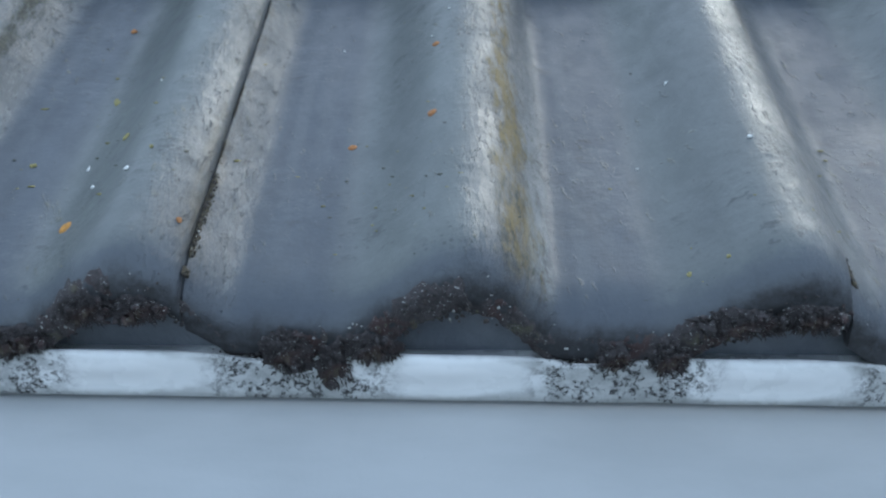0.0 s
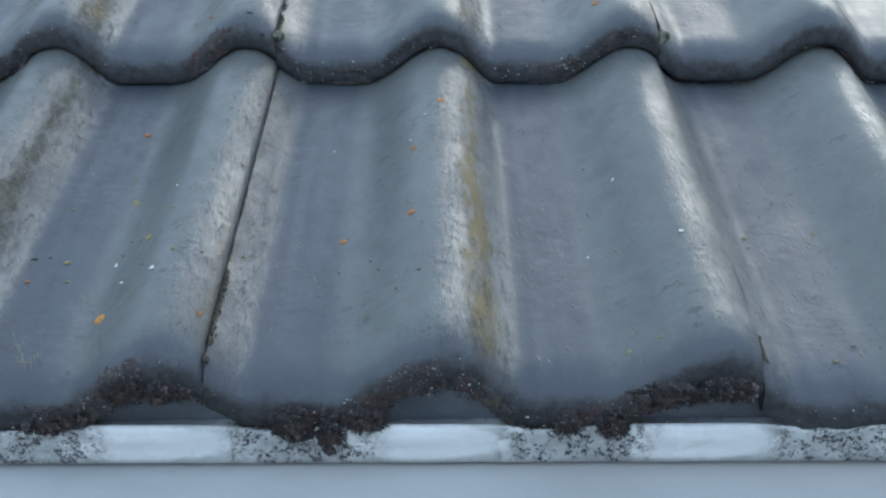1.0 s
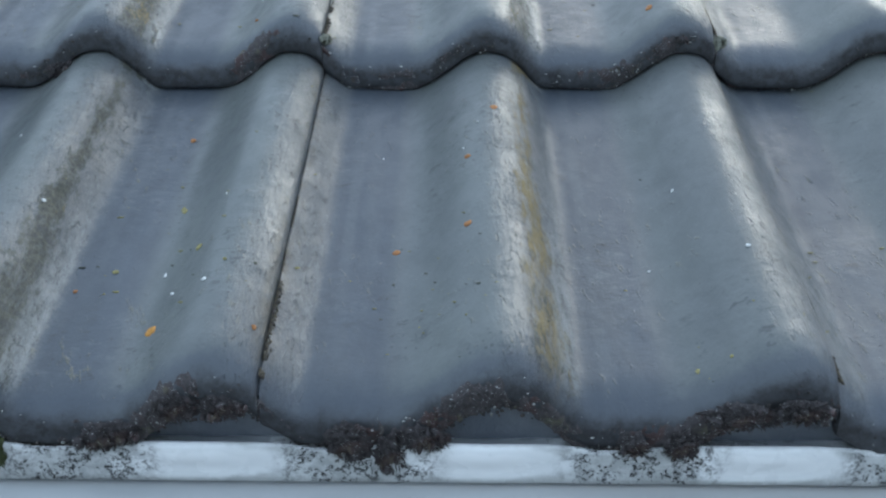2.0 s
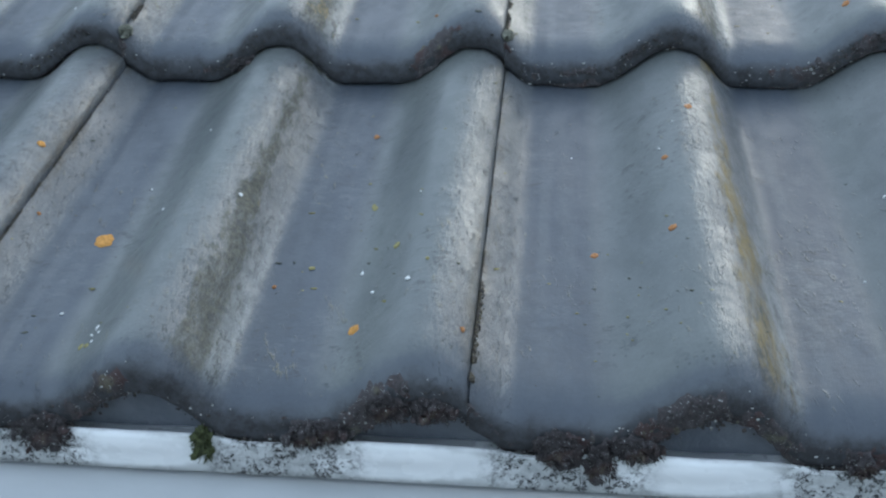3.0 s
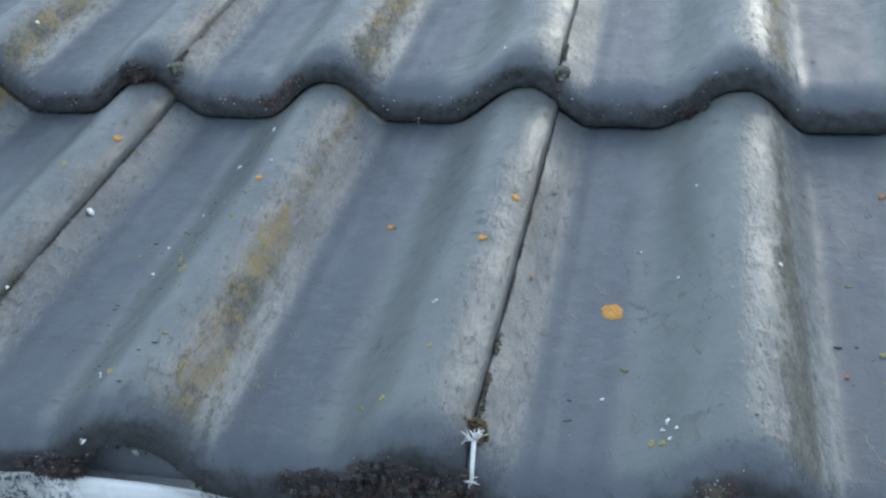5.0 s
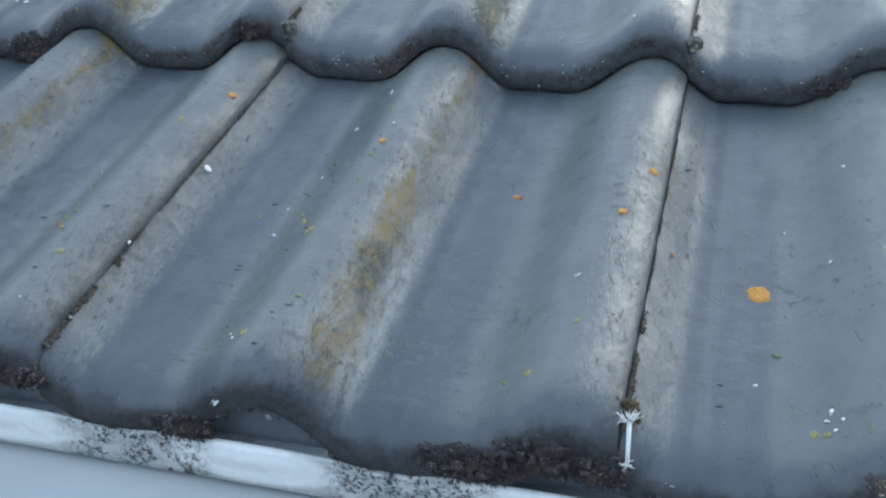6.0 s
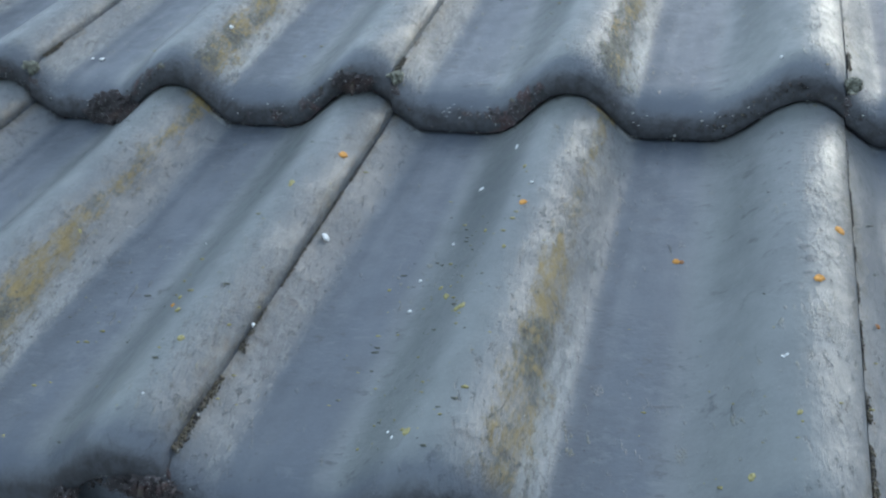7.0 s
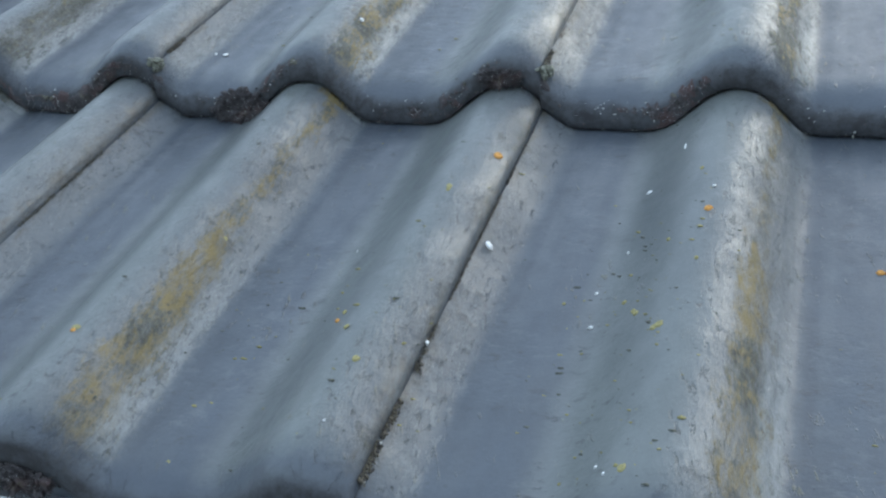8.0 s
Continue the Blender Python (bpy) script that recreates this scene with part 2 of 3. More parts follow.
def carpet_material():
    n = Nodes("wet_brown_moss")
    p = n.coords()
    fuzz = n.noise(p, 620.0, 4, 0.75)
    col = n.mix(n.span(fuzz, 0.36, 0.7), (0.034, 0.031, 0.034), (0.100, 0.086, 0.087))
    col = n.mix(n.span(n.noise(p, 60.0, 3, 0.6), 0.50, 0.64, 0.0, 0.7), col, (0.07, 0.036, 0.034))
    col = n.mix(n.span(n.noise(p, 48.0, 4, 0.6), 0.58, 0.68, 0.0, 0.6), col, (0.13, 0.125, 0.08))
    # tiny silvery glints painted into the moss colour
    col = n.mix(n.span(n.noise(p, 900.0, 2, 0.6), 0.64, 0.70), col, (0.46, 0.47, 0.46))
    return n.done(col, n.span(fuzz, 0.3, 0.7, 0.55, 0.9), n.bump(n.noise(p, 800.0, 4, 0.7), 0.0012, 0.9))


def growth_material(name, dark, light, scale=600.0, bump=0.0008):
    n = Nodes(name)
    p = n.coords()
    col = n.mix(n.span(n.noise(p, scale, 4, 0.7), 0.35, 0.68), dark, light)
    col = n.mix(n.span(n.noise(p, scale * 0.25, 2), 0.5, 0.7, 0.0, 0.5), col, dark)
    return n.done(col, 0.8, n.bump(n.noise(p, scale * 1.4, 3), bump, 0.8))


def strip_material():
    n = Nodes("white_coated_metal")
    p = n.coords()
    u, v, z = n.add("ShaderNodeSeparateXYZ", Vector=p).outputs
    wob = n.noise(p, 45.0, 5, 0.7)
    f = n.math("MODULO", n.math("ADD", u, 9.0), WAVE)
    off = n.math("ABSOLUTE", n.math("SUBTRACT", f, 0.05))
    under_pan = n.span(n.math("ADD", off, n.math("MULTIPLY", n.math("SUBTRACT", wob, 0.5), 0.05)), 0.034, 0.012)
    film = n.noise(n.stretch(p, (1.0, 1.0, 1.6)), 30.0, 4, 0.6)
    col = n.mix(n.span(film, 0.35, 0.7), (0.64, 0.65, 0.65), (0.47, 0.48, 0.475))
    # washed ovals under the rolls, with the sky's reflection painted into them
    du = n.math("DIVIDE", n.math("SUBTRACT", n.math("MODULO", n.math("ADD", u, 9.0 - 0.037), WAVE), 0.075), 0.054)
    dz = n.math("DIVIDE", n.math("ADD", z, 0.0350), 0.0125)
    lit_oval = n.math("ADD", n.math("ADD", n.math("MULTIPLY", du, du), n.math("MULTIPLY", dz, dz)), n.math("MULTIPLY", n.math("SUBTRACT", wob, 0.5), 0.9))
    col = n.mix(n.span(lit_oval, 1.15, 0.65), col, (0.86, 0.87, 0.875))
    col = n.mix(n.span(lit_oval, 0.45, 0.3, 0.0, 0.8), col, (0.93, 0.935, 0.94))
    col = n.mix(n.math("MULTIPLY", under_pan, n.span(film, 0.35, 0.6, 0.3, 0.8)), col, (0.46, 0.47, 0.465))
    crust = n.math("MULTIPLY", n.span(n.noise(p, 430.0, 5, 0.85), 0.50, 0.535), n.span(n.noise(p, 70.0, 4, 0.75), 0.46, 0.51))
    crust = n.math("MULTIPLY", crust, n.span(off, 0.05, 0.028))
    grime = n.math("MULTIPLY", n.span(off, 0.052, 0.03), n.span(n.noise(p, 120.0, 5, 0.7), 0.45, 0.6, 0.0, 0.6))
    col = n.mix(grime, col, (0.34, 0.35, 0.35))
    col = n.mix(crust, col, (0.05, 0.05, 0.052))
    rough = n.math("ADD", n.span(film, 0.3, 0.7, 0.2, 0.36), n.math("MULTIPLY", crust, 0.4))
    return n.done(col, rough, n.bump(crust, 0.0012, 0.7), spec=0.5)


def gutter_material():
    n = Nodes("grey_coated_sheet")
    p = n.coords()
    long = n.stretch(p, (0.3, 1.0, 1.0))
    film = n.noise(long, 22.0, 5, 0.6)
    col = n.mix(n.span(film, 0.3, 0.75), (0.45, 0.468, 0.482), (0.385, 0.403, 0.416))
    specks = n.add("ShaderNodeTexVoronoi", Vector=p, Scale=45.0).outputs["Distance"]
    col = n.mix(n.span(specks, 0.032, 0.018, 0.0, 0.7), col, (0.1, 0.1, 0.1))
    return n.done(col, n.span(film, 0.3, 0.7, 0.34, 0.46), n.bump(n.noise(p, 300.0, 3), 0.0002, 0.4), spec=0.5)


def plain_material(name, a, b, scale, rough=0.8, bump=0.002):
    n = Nodes(name)
    p = n.coords()
    t = n.noise(p, scale, 6, 0.6)
    return n.done(n.mix(n.span(t, 0.3, 0.7), a, b), rough, n.bump(n.noise(p, scale * 8, 4), bump, 0.5))


TILE_MAT = tile_material()
MOSS = moss_material()
CARPET = carpet_material()
GREEN_MOSS = growth_material("green_moss", (0.035, 0.045, 0.018), (0.1, 0.115, 0.04), 500.0)
BROWN_MOSS = growth_material("brown_moss", (0.040, 0.034, 0.033), (0.125, 0.1, 0.09), 600.0)
LICHEN = growth_material("orange_lichen", (0.42, 0.2, 0.045), (0.72, 0.36, 0.09), 700.0)
RUST_LICHEN = growth_material("rust_lichen", (0.3, 0.13, 0.05), (0.52, 0.25, 0.1), 700.0)
YELLOW_LICHEN = growth_material("yellow_lichen", (0.25, 0.225, 0.1), (0.4, 0.36, 0.16), 700.0)
LIME = growth_material("dried_lime", (0.62, 0.63, 0.62), (0.85, 0.86, 0.86), 500.0, 0.0004)
STRIP = strip_material()
GUTTER = gutter_material()
RENDERED = plain_material("wall_render", (0.55, 0.53, 0.49), (0.62, 0.6, 0.56), 6.0)
GROUND = plain_material("dark_ground", (0.05, 0.05, 0.05), (0.075, 0.074, 0.072), 1.5, 0.9, 0.01)
HOLLOW_SHADE = plain_material("hollow_shade_filler", (0.12, 0.135, 0.16), (0.18, 0.195, 0.22), 40.0)
TIMBER = plain_material("roof_timber", (0.16, 0.12, 0.08), (0.22, 0.16, 0.11), 12.0)


# ---- building helpers ----
def link(name, mesh, material, parent=None, label="", m=None, smooth=True):
    mesh.materials.append(material)
    if smooth:
        mesh.polygons.foreach_set("use_smooth", [True] * len(mesh.polygons))
    ob = new(name, mesh)
    if parent is not None:
        ob.parent = parent
    if m is not None:
        ob.matrix_basis = m
    return tagged(ob, label)


def part(name, bm, material, parent=None, label="", m=None, smooth=True):
    mesh = bpy.data.meshes.new(name)
    bm.to_mesh(mesh)
    bm.free()
    return link(name, mesh, material, parent, label, m, smooth)


def roll_height(u):
    """The height of the wave across the tiles, from the pan up."""
    f = u % WAVE
    h = 0.0
    for d in (f - CREST, f + WAVE - CREST):
        # a long rise, a broad back, then a steep lee side
        x = -d / RISE if d < 0 else (d / FALL) ** 1.35
        if x < 1:
            h = max(h, HIGH * 0.5 * (1 + math.cos(math.pi * x)))
    return h


def course_of(v):
    return max(0, math.floor(v / GAUGE))


def surface(u, v):
    """The tiles' upper surface, in the roof frame."""
    c = course_of(v - FRONT)
    s = v - FRONT - c * GAUGE
    drop = 0.0 if s > NOSE else NOSE_DROP * (1 - math.sqrt(max(0.0, 1 - (1 - s / NOSE) ** 2)))
    return roll_height(u) + STEP * c - drop - SLOPE * (s - PIVOT)


NOSE, NOSE_DROP, SLOPE, PIVOT = 0.032, 0.0165, -0.015, 0.30
LOW = SLOPE * PIVOT      # the noses dip below the roof's plane


# how yellow (1) or brown (0) the growth on a tile is
GROWTH = {(0, 0): 0.95, (-1, 0): 0.08, (-2, 0): 0.85, (-3, 0): 0.9, (-1, 1): 0.6, (-3, 1): 0.75}


def nose_back(drop):
    """How far the rounded nose stands back from the tile's front at a given depth below its top."""
    return NOSE * (1 - math.sqrt(max(0.0, 1 - (1 - min(drop, NOSE_DROP) / NOSE_DROP) ** 2)))


def roof_tile(col, row, parent):
    """One interlocking concrete tile with two rolls, a rounded nose and a thin rim that laps over its neighbour."""
    rnd = random.Random(col * 97 + row * 13 + 5)
    length = GAUGE + 0.075
    us = [-0.024, -0.012, -0.001, 0.0001] + [0.0006 + (TILE - 0.0030) * i / 62 for i in range(63)] + [TILE - 0.0014, TILE - 0.0006, TILE - 0.0002]
    # along the tile: (v, drop below the top surface); the nose is a quarter ellipse
    rows = [(length, THICK * 0.8), (0.05, THICK * 0.8), (0.012, THICK * 0.82), (0.004, THICK), (0.0006, THICK - 0.001), (-0.0006, THICK - 0.003), (-0.0004, NOSE_DROP + 0.0015)]
    for i in range(11):
        a = math.pi / 2 * i / 10
        rows.append((NOSE * (1 - math.cos(a)), NOSE_DROP * (1 - math.sin(a))))
    rows += [(NOSE + (length - NOSE) * (i / 30) ** 1.1, 0.0) for i in range(1, 31)]
    lift, turn, slide = rnd.uniform(-0.0012, 0.0012), rnd.uniform(-0.003, 0.003), rnd.uniform(-0.0022, 0.0022)
    side = rnd.uniform(-0.0006, 0.0006)
    verts, faces = [], []
    for s, drop in rows:
        top = drop < NOSE_DROP + 0.001
        for k, u in enumerate(us):
            h = roll_height(u - JOIN)
            if u < 0.0004:
                h = roll_height(-JOIN) * 0.72 - 0.0014
            elif u < 0.022:
                h *= 0.72 + 0.28 * (u / 0.022)
            if k >= len(us) - 3:
                h -= (0.0002, 0.0008, 0.0024)[k - len(us) + 3] if top else 0.0
            if u < 0.0004:
                s_at, fall = max(s, 0.006), min(drop, 0.012)
            else:
                s_at, fall = s, drop
            x, y = u - JOIN + col * TILE, s_at + row * GAUGE + FRONT
            rough = 0.0007 * noise.noise((x * 26, y * 12, row)) + 0.0004 * noise.noise((x * 90, y * 60, row * 3))
            fray = 0.0016 * noise.noise((x * 70, row * 5.1, drop * 90)) if s < 0.012 else 0.0
            z = h - fall + row * STEP - SLOPE * (s - PIVOT) + rough + lift
            verts.append((x + side + turn * (s - 0.2), y + slide + fray, z))
    nu = len(us)
    for j in range(len(rows) - 1):
        for k in range(nu - 1):
            a = j * nu + k
            faces.append((a, a + nu, a + nu + 1, a + 1)[::-1])
    last = (len(rows) - 1) * nu
    for k in range(nu - 1):
        faces.append((k, k + 1, last + k + 1, last + k)[::-1])
    mesh = bpy.data.meshes.new("roof_tile")
    mesh.from_pydata(verts, [], faces)
    bm = bmesh.new()
    bm.from_mesh(mesh)
    for k in (0, nu - 1):
        bm.verts.ensure_lookup_table()
        loop = [bm.verts[j * nu + k] for j in range(len(rows))]
        bm.faces.new(loop if k else loop[::-1])
    bmesh.ops.recalc_face_normals(bm, faces=bm.faces)
    bm.to_mesh(mesh)
    bm.free()
    low = mesh.attributes.new("below_top", "FLOAT", "POINT")
    low.data.foreach_set("value", [drop for _, drop in rows for _ in us])
    tone = mesh.attributes.new("growth", "FLOAT", "POINT")
    tone.data.foreach_set("value", [GROWTH.get((col, row), rnd.uniform(0.3, 0.75))] * len(mesh.vertices))
    ob = link("roof_tile", mesh, TILE_MAT, parent)
    mesh.set_sharp_from_angle(angle=radians(60))
    return ob


def box(bm, lo, hi):
    m = Matrix.LocRotScale([(a + b) / 2 for a, b in zip(lo, hi)], None, [b - a for a, b in zip(lo, hi)])
    return bmesh.ops.create_cube(bm, size=1.0, matrix=m)["verts"]


def sheet(section, x0, x1, thick, steps=1):
    """A bent metal sheet: a section of (y, z) drawn along x, with thickness."""
    bm = bmesh.new()
    pts = [Vector(p) for p in section]
    out = []
    for i, p in enumerate(pts):
        d = (pts[min(i + 1, len(pts) - 1)] - pts[max(i - 1, 0)]).normalized()
        out.append(p + Vector((d.y, -d.x)) * thick)
    ring = pts + out[::-1]
    loops = [[bm.verts.new((x0 + (x1 - x0) * k / steps, p.x, p.y)) for p in ring] for k in range(steps + 1)]
    for a, b in zip(loops, loops[1:]):
        for i in range(len(ring)):
            j = (i + 1) % len(ring)
            bm.faces.new((a[i], a[j], b[j], b[i]))
    bm.faces.new(loops[0][::-1])
    bm.faces.new(loops[-1])
    bmesh.ops.recalc_face_normals(bm, faces=bm.faces)
    return bm


# ---- the roof ----
X0, X1 = -5 * TILE, 3 * TILE
ROWS_UP = 7
roof = tagged(new("roof"), "pitched roof of weathered grey concrete tiles with mossy edges", "roof", kind="structure")
roof.matrix_basis = ROOF
bm = bmesh.new()
rise = math.atan(STEP / GAUGE)
box(bm, (X0, 0.06, -0.016), (X1, GAUGE * ROWS_UP + 0.06, 0.0))
bmesh.ops.transform(bm, matrix=pose(0, 0, -0.062, math.degrees(rise), 0, 0), verts=bm.verts)
part("roof_deck", bm, TIMBER, roof, "timber roof boarding under the tiles", smooth=False)

# the white metal strip under the eaves: an upright lip, then a bend that runs back under the tiles
lip = [(-0.002, -0.0485), (-0.0012, -0.0440), (-0.0004, -0.0400), (0.0002, -0.0365), (0.0008, -0.0330), (0.0014, -0.0300), (0.0020, -0.0265), (0.0026, -0.0225), (0.0036, -0.0203), (0.0052, -0.0198), (0.0066, -0.0206), (0.0075, -0.0240), (0.03, -0.034), (0.08, -0.046)]


def eaves_strip_mesh(x0, x1, thick):
    """The strip's section drawn along the eaves; it swells under every roll and dips below every pan."""
    steps = int((x1 - x0) / 0.003)
    verts, faces = [], []
    turned_in = lip + [(y + thick, z - thick * 0.6) for y, z in reversed(lip)]
    for i in range(steps + 1):
        u = x0 + (x1 - x0) * i / steps
        off = (u - 0.112 + WAVE / 2) % WAVE - WAVE / 2
        cap = -0.0290 + 0.0055 * math.sqrt(max(0.0, 1 - (off / 0.062) ** 2))
        wave = 0.0004 * noise.noise((u * 30, 1.0, 2.0))
        for y, z in turned_in:
            swell = 0.0034 * math.exp(-(off / 0.034) ** 2 - ((z + 0.030) / 0.0075) ** 2)
            verts.append((u, y - swell + wave, min(z, cap - (0.0198 + z) * 0.1) - 1.2 * max(0.0, min(y, 0.0075) - 0.0036)))
    k = len(turned_in)
    for i in range(steps):
        for j in range(k):
            faces.append((i * k + j, (i + 1) * k + j, (i + 1) * k + (j + 1) % k, i * k + (j + 1) % k))
    mesh = bpy.data.meshes.new("eaves_strip")
    mesh.from_pydata(verts, [], faces)
    bm = bmesh.new()
    bm.from_mesh(mesh)
    bmesh.ops.recalc_face_normals(bm, faces=bm.faces)
    bpy.data.meshes.remove(mesh)
    return bm


eaves_strip = part("eaves_strip", eaves_strip_mesh(X0, X1, 0.0014), STRIP, None, "", ROOF)
tagged(eaves_strip, "white coated metal eaves strip with black lichen stains", "eaves strip", kind="structure")

# the filler in the hollows under the rolls, coloured dark to give their shade
verts, faces = [], []
for i in range(801):
    u = X0 + (X1 - X0) * i / 800
    top = roll_height(u) + LOW - THICK + 0.0036
    for y, z in ((0.0160, -0.036), (0.0160, top), (0.0220, top), (0.0220, -0.036)):
        verts.append((u, y, z))
for i in range(800):
    for j in range(4):
        faces.append((i * 4 + j, i * 4 + (j + 1) % 4, i * 4 + 4 + (j + 1) % 4, i * 4 + 4 + j))
mesh = bpy.data.meshes.new("hollow_shade_filler")
mesh.from_pydata(verts, [], faces)
tagged(link("hollow_shade_filler", mesh, HOLLOW_SHADE, None, "", ROOF, smooth=False), "dark grey filler in the hollows under the tile rolls, coloured for their shade", "eaves filler", kind="structure")

# the grey sheet-metal apron that falls away under the lip
lip_at = ROOF @ Vector((0, lip[0][0], lip[0][1]))
gy, gz = lip_at.y, lip_at.z
section = [(gy + 0.05, gz + 0.001), (gy + 0.012, gz - 0.002), (gy + 0.004, gz - 0.0045), (gy - 0.003, gz - 0.0085), (gy - 0.072, gz - 0.077), (gy - 0.074, gz - 0.086), (gy - 0.068, gz - 0.089)]
apron = part("apron_flashing", sheet(section, X0, X1, 0.0012), GUTTER, None)
tagged(apron, "blue-grey coated sheet metal apron below the eaves", "flashing", kind="structure")

# ---- the house below and the ground ----
bm = bmesh.new()
box(bm, (X0, gy + 0.085, 0.0), (X1, gy + 0.385, gz - 0.03))
tagged(part("wall_south", bm, RENDERED, smooth=False), "pale rendered house wall under the eaves", "wall", kind="structure")
# plain walls close the house under the slope; their tops follow the underside of the boarding
slope = math.tan(radians(PITCH) + rise)
Y_NEAR, Y_FAR, UNDER = gy + 0.385, 2.05, EAVES - 0.13


def side_wall(name, x0, x1):
    bm = bmesh.new()
    low, high = UNDER + slope * Y_NEAR, UNDER + slope * Y_FAR
    ends = [[bm.verts.new((x, y, z)) for y, z in ((Y_NEAR, 0.0), (Y_FAR, 0.0), (Y_FAR, high), (Y_NEAR, low))] for x in (x0, x1)]
    bm.faces.new(ends[0])
    bm.faces.new(ends[1][::-1])
    for i in range(4):
        bm.faces.new((ends[0][i], ends[1][i], ends[1][(i + 1) % 4], ends[0][(i + 1) % 4]))
    bmesh.ops.recalc_face_normals(bm, faces=bm.faces)
    tagged(part(name, bm, RENDERED, smooth=False), "pale rendered side wall of the house under the roof", "wall", kind="structure")


side_wall("wall_west", X0, X0 + 0.25)
side_wall("wall_east", X1 - 0.25, X1)
bm = bmesh.new()
box(bm, (X0, Y_FAR, 0.0), (X1, Y_FAR + 0.25, UNDER + slope * Y_FAR))
tagged(part("wall_north", bm, RENDERED, smooth=False), "pale rendered back wall of the house", "wall", kind="structure")
bm = bmesh.new()
box(bm, (X0, gy + 0.062, gz - 0.17), (X1, gy + 0.083, gz - 0.012))
tagged(part("fascia_board", bm, TIMBER, smooth=False), "timber fascia board behind the gutter", "fascia", kind="structure")
# unseen ground, kept dark so that little light bounces up to the noses
bm = bmesh.new()
bmesh.ops.create_grid(bm, x_segments=2, y_segments=2, size=400.0)
tagged(part("ground", bm, GROUND, smooth=False), "unseen ground round the house, kept dark to cut bounced light", "ground", kind="structure")


# ---- growth and dirt on the tiles ----
def crumb(rnd, at, size, squash, verts, faces):
    """Adds one small irregular lump to a list of vertices and faces."""
    t = (1 + 5 ** 0.5) / 2
    base = len(verts)
    turn = Euler((rnd.uniform(0, 6.3), rnd.uniform(0, 6.3), rnd.uniform(0, 6.3))).to_matrix()
    for a, b in ((-1, t), (1, t), (-1, -t), (1, -t)):
        for p in ((a, b, 0), (0, a, b), (b, 0, a)):
            q = turn @ Vector(p).normalized() * size * rnd.uniform(0.55, 1.25)
            verts.append((at[0] + q.x * squash[0], at[1] + q.y * squash[1], at[2] + q.z * squash[2]))
    # twelve corners of an icosahedron in the order made above, joined by their hull
    for f in ICO:
        faces.append([base + i for i in f])


def ico_faces():
    t = (1 + 5 ** 0.5) / 2
    pts = [Vector(p).normalized() for a, b in ((-1, t), (1, t), (-1, -t), (1, -t)) for p in ((a, b, 0), (0, a, b), (b, 0, a))]
    out = []
    for i in range(12):
        for j in range(i + 1, 12):
            for k in range(j + 1, 12):
                if all((pts[m] - pts[o]).length < 1.1 for m, o in ((i, j), (j, k), (i, k))):
                    n = (pts[j] - pts[i]).cross(pts[k] - pts[i])
                    out.append((i, j, k) if n.dot(pts[i]) > 0 else (i, k, j))
    return out


ICO = ico_faces()


def crumbs(name, made, material, label, category):
    verts, faces = made
    mesh = bpy.data.meshes.new(name)
    mesh.from_pydata(verts, [], faces)
    ob = link(name, mesh, material, None, label, ROOF, smooth=True)
    return tagged(ob, label, category, kind="stuff")


def edge_moss(row, count, seed):
    """Crumbly dark moss along the front face of one course, thickest on the left rise of every roll."""
    rnd = random.Random(seed)
    verts, faces = [], []
    while count > 0:
        u = rnd.uniform(-1.25, 0.7)
        f = u % WAVE
        deep = rnd.random()
        want = 0.16 + 0.75 * math.exp(-((f - 0.095) / 0.03) ** 2) + 0.6 * noise.noise((u * 11, row * 7.3, 2.0)) + 0.7 * noise.noise((u * 75, row, 5.0 + deep * 3)) + 0.35 * (deep - 0.5)
        if rnd.random() > (want - 0.22) * 3.0:
            continue
        down = 0.009 + (THICK - 0.009) * deep ** 0.8
        z = roll_height(u) + row * STEP + LOW - down
        big = rnd.random() ** 2
        size = 0.0003 + 0.0008 * big
        crumb(rnd, (u, row * GAUGE + FRONT - 0.0006 - 0.001 * rnd.random() + nose_back(down), z), size, (rnd.uniform(0.6, 1.6), 0.9, rnd.uniform(0.6, 1.6)), verts, faces)
        count -= 1
    return verts, faces


def moss_carpet(row, seed, thick, hang, spread):
    """A mushy, ragged skin of moss on the front of one course, which swells into lobes and drips over its lower rim."""
    steps, levels = 2900, 15
    verts, faces = [], []
    for i in range(steps + 1):
        u = -1.25 + 1.95 * i / steps
        f = u % WAVE
        rise = math.exp(-((f - 0.095) / 0.033) ** 2)
        lobes = noise.noise((u * 16, row * 7.3, seed)) + 0.6 * noise.noise((u * 42, row * 2.1, seed + 4))
        reach = hang * max(0.0, 0.05 + 0.85 * lobes + 0.45 * noise.noise((u * 120, row, seed + 7)) + 0.3 * noise.noise((u * 420, row, seed + 9)))
        top = 0.012 * (0.98 - 0.5 * rise * (0.5 + lobes) + 0.30 * noise.noise((u * 95, row, seed + 2)) + 0.22 * noise.noise((u * 330, row, seed + 3)))
        z0 = roll_height(u) + row * STEP + LOW
        for j in range(levels + 1):
            deep = j / levels
            z = z0 - top - (THICK + reach - top) * deep
            want = spread + 0.55 * rise + 0.8 * lobes + 0.5 * noise.noise((u * 110, z * 110, seed)) - 0.3 * (1 - deep) ** 2
            swell = thick * max(-0.6, min(1.3, want)) + 0.0011 * noise.noise((u * 330, z * 330, seed + 1)) + 0.0006 * noise.noise((u * 900, z * 900, seed + 5))
            if j in (0, levels):
                swell = -0.0035
            verts.append((u, row * GAUGE + FRONT - 0.0004 - swell + nose_back(z0 - z), z))
    for i in range(steps):
        for j in range(levels):
            a = i * (levels + 1) + j
            faces.append((a, a + 1, a + levels + 2, a + levels + 1))
    return verts, faces


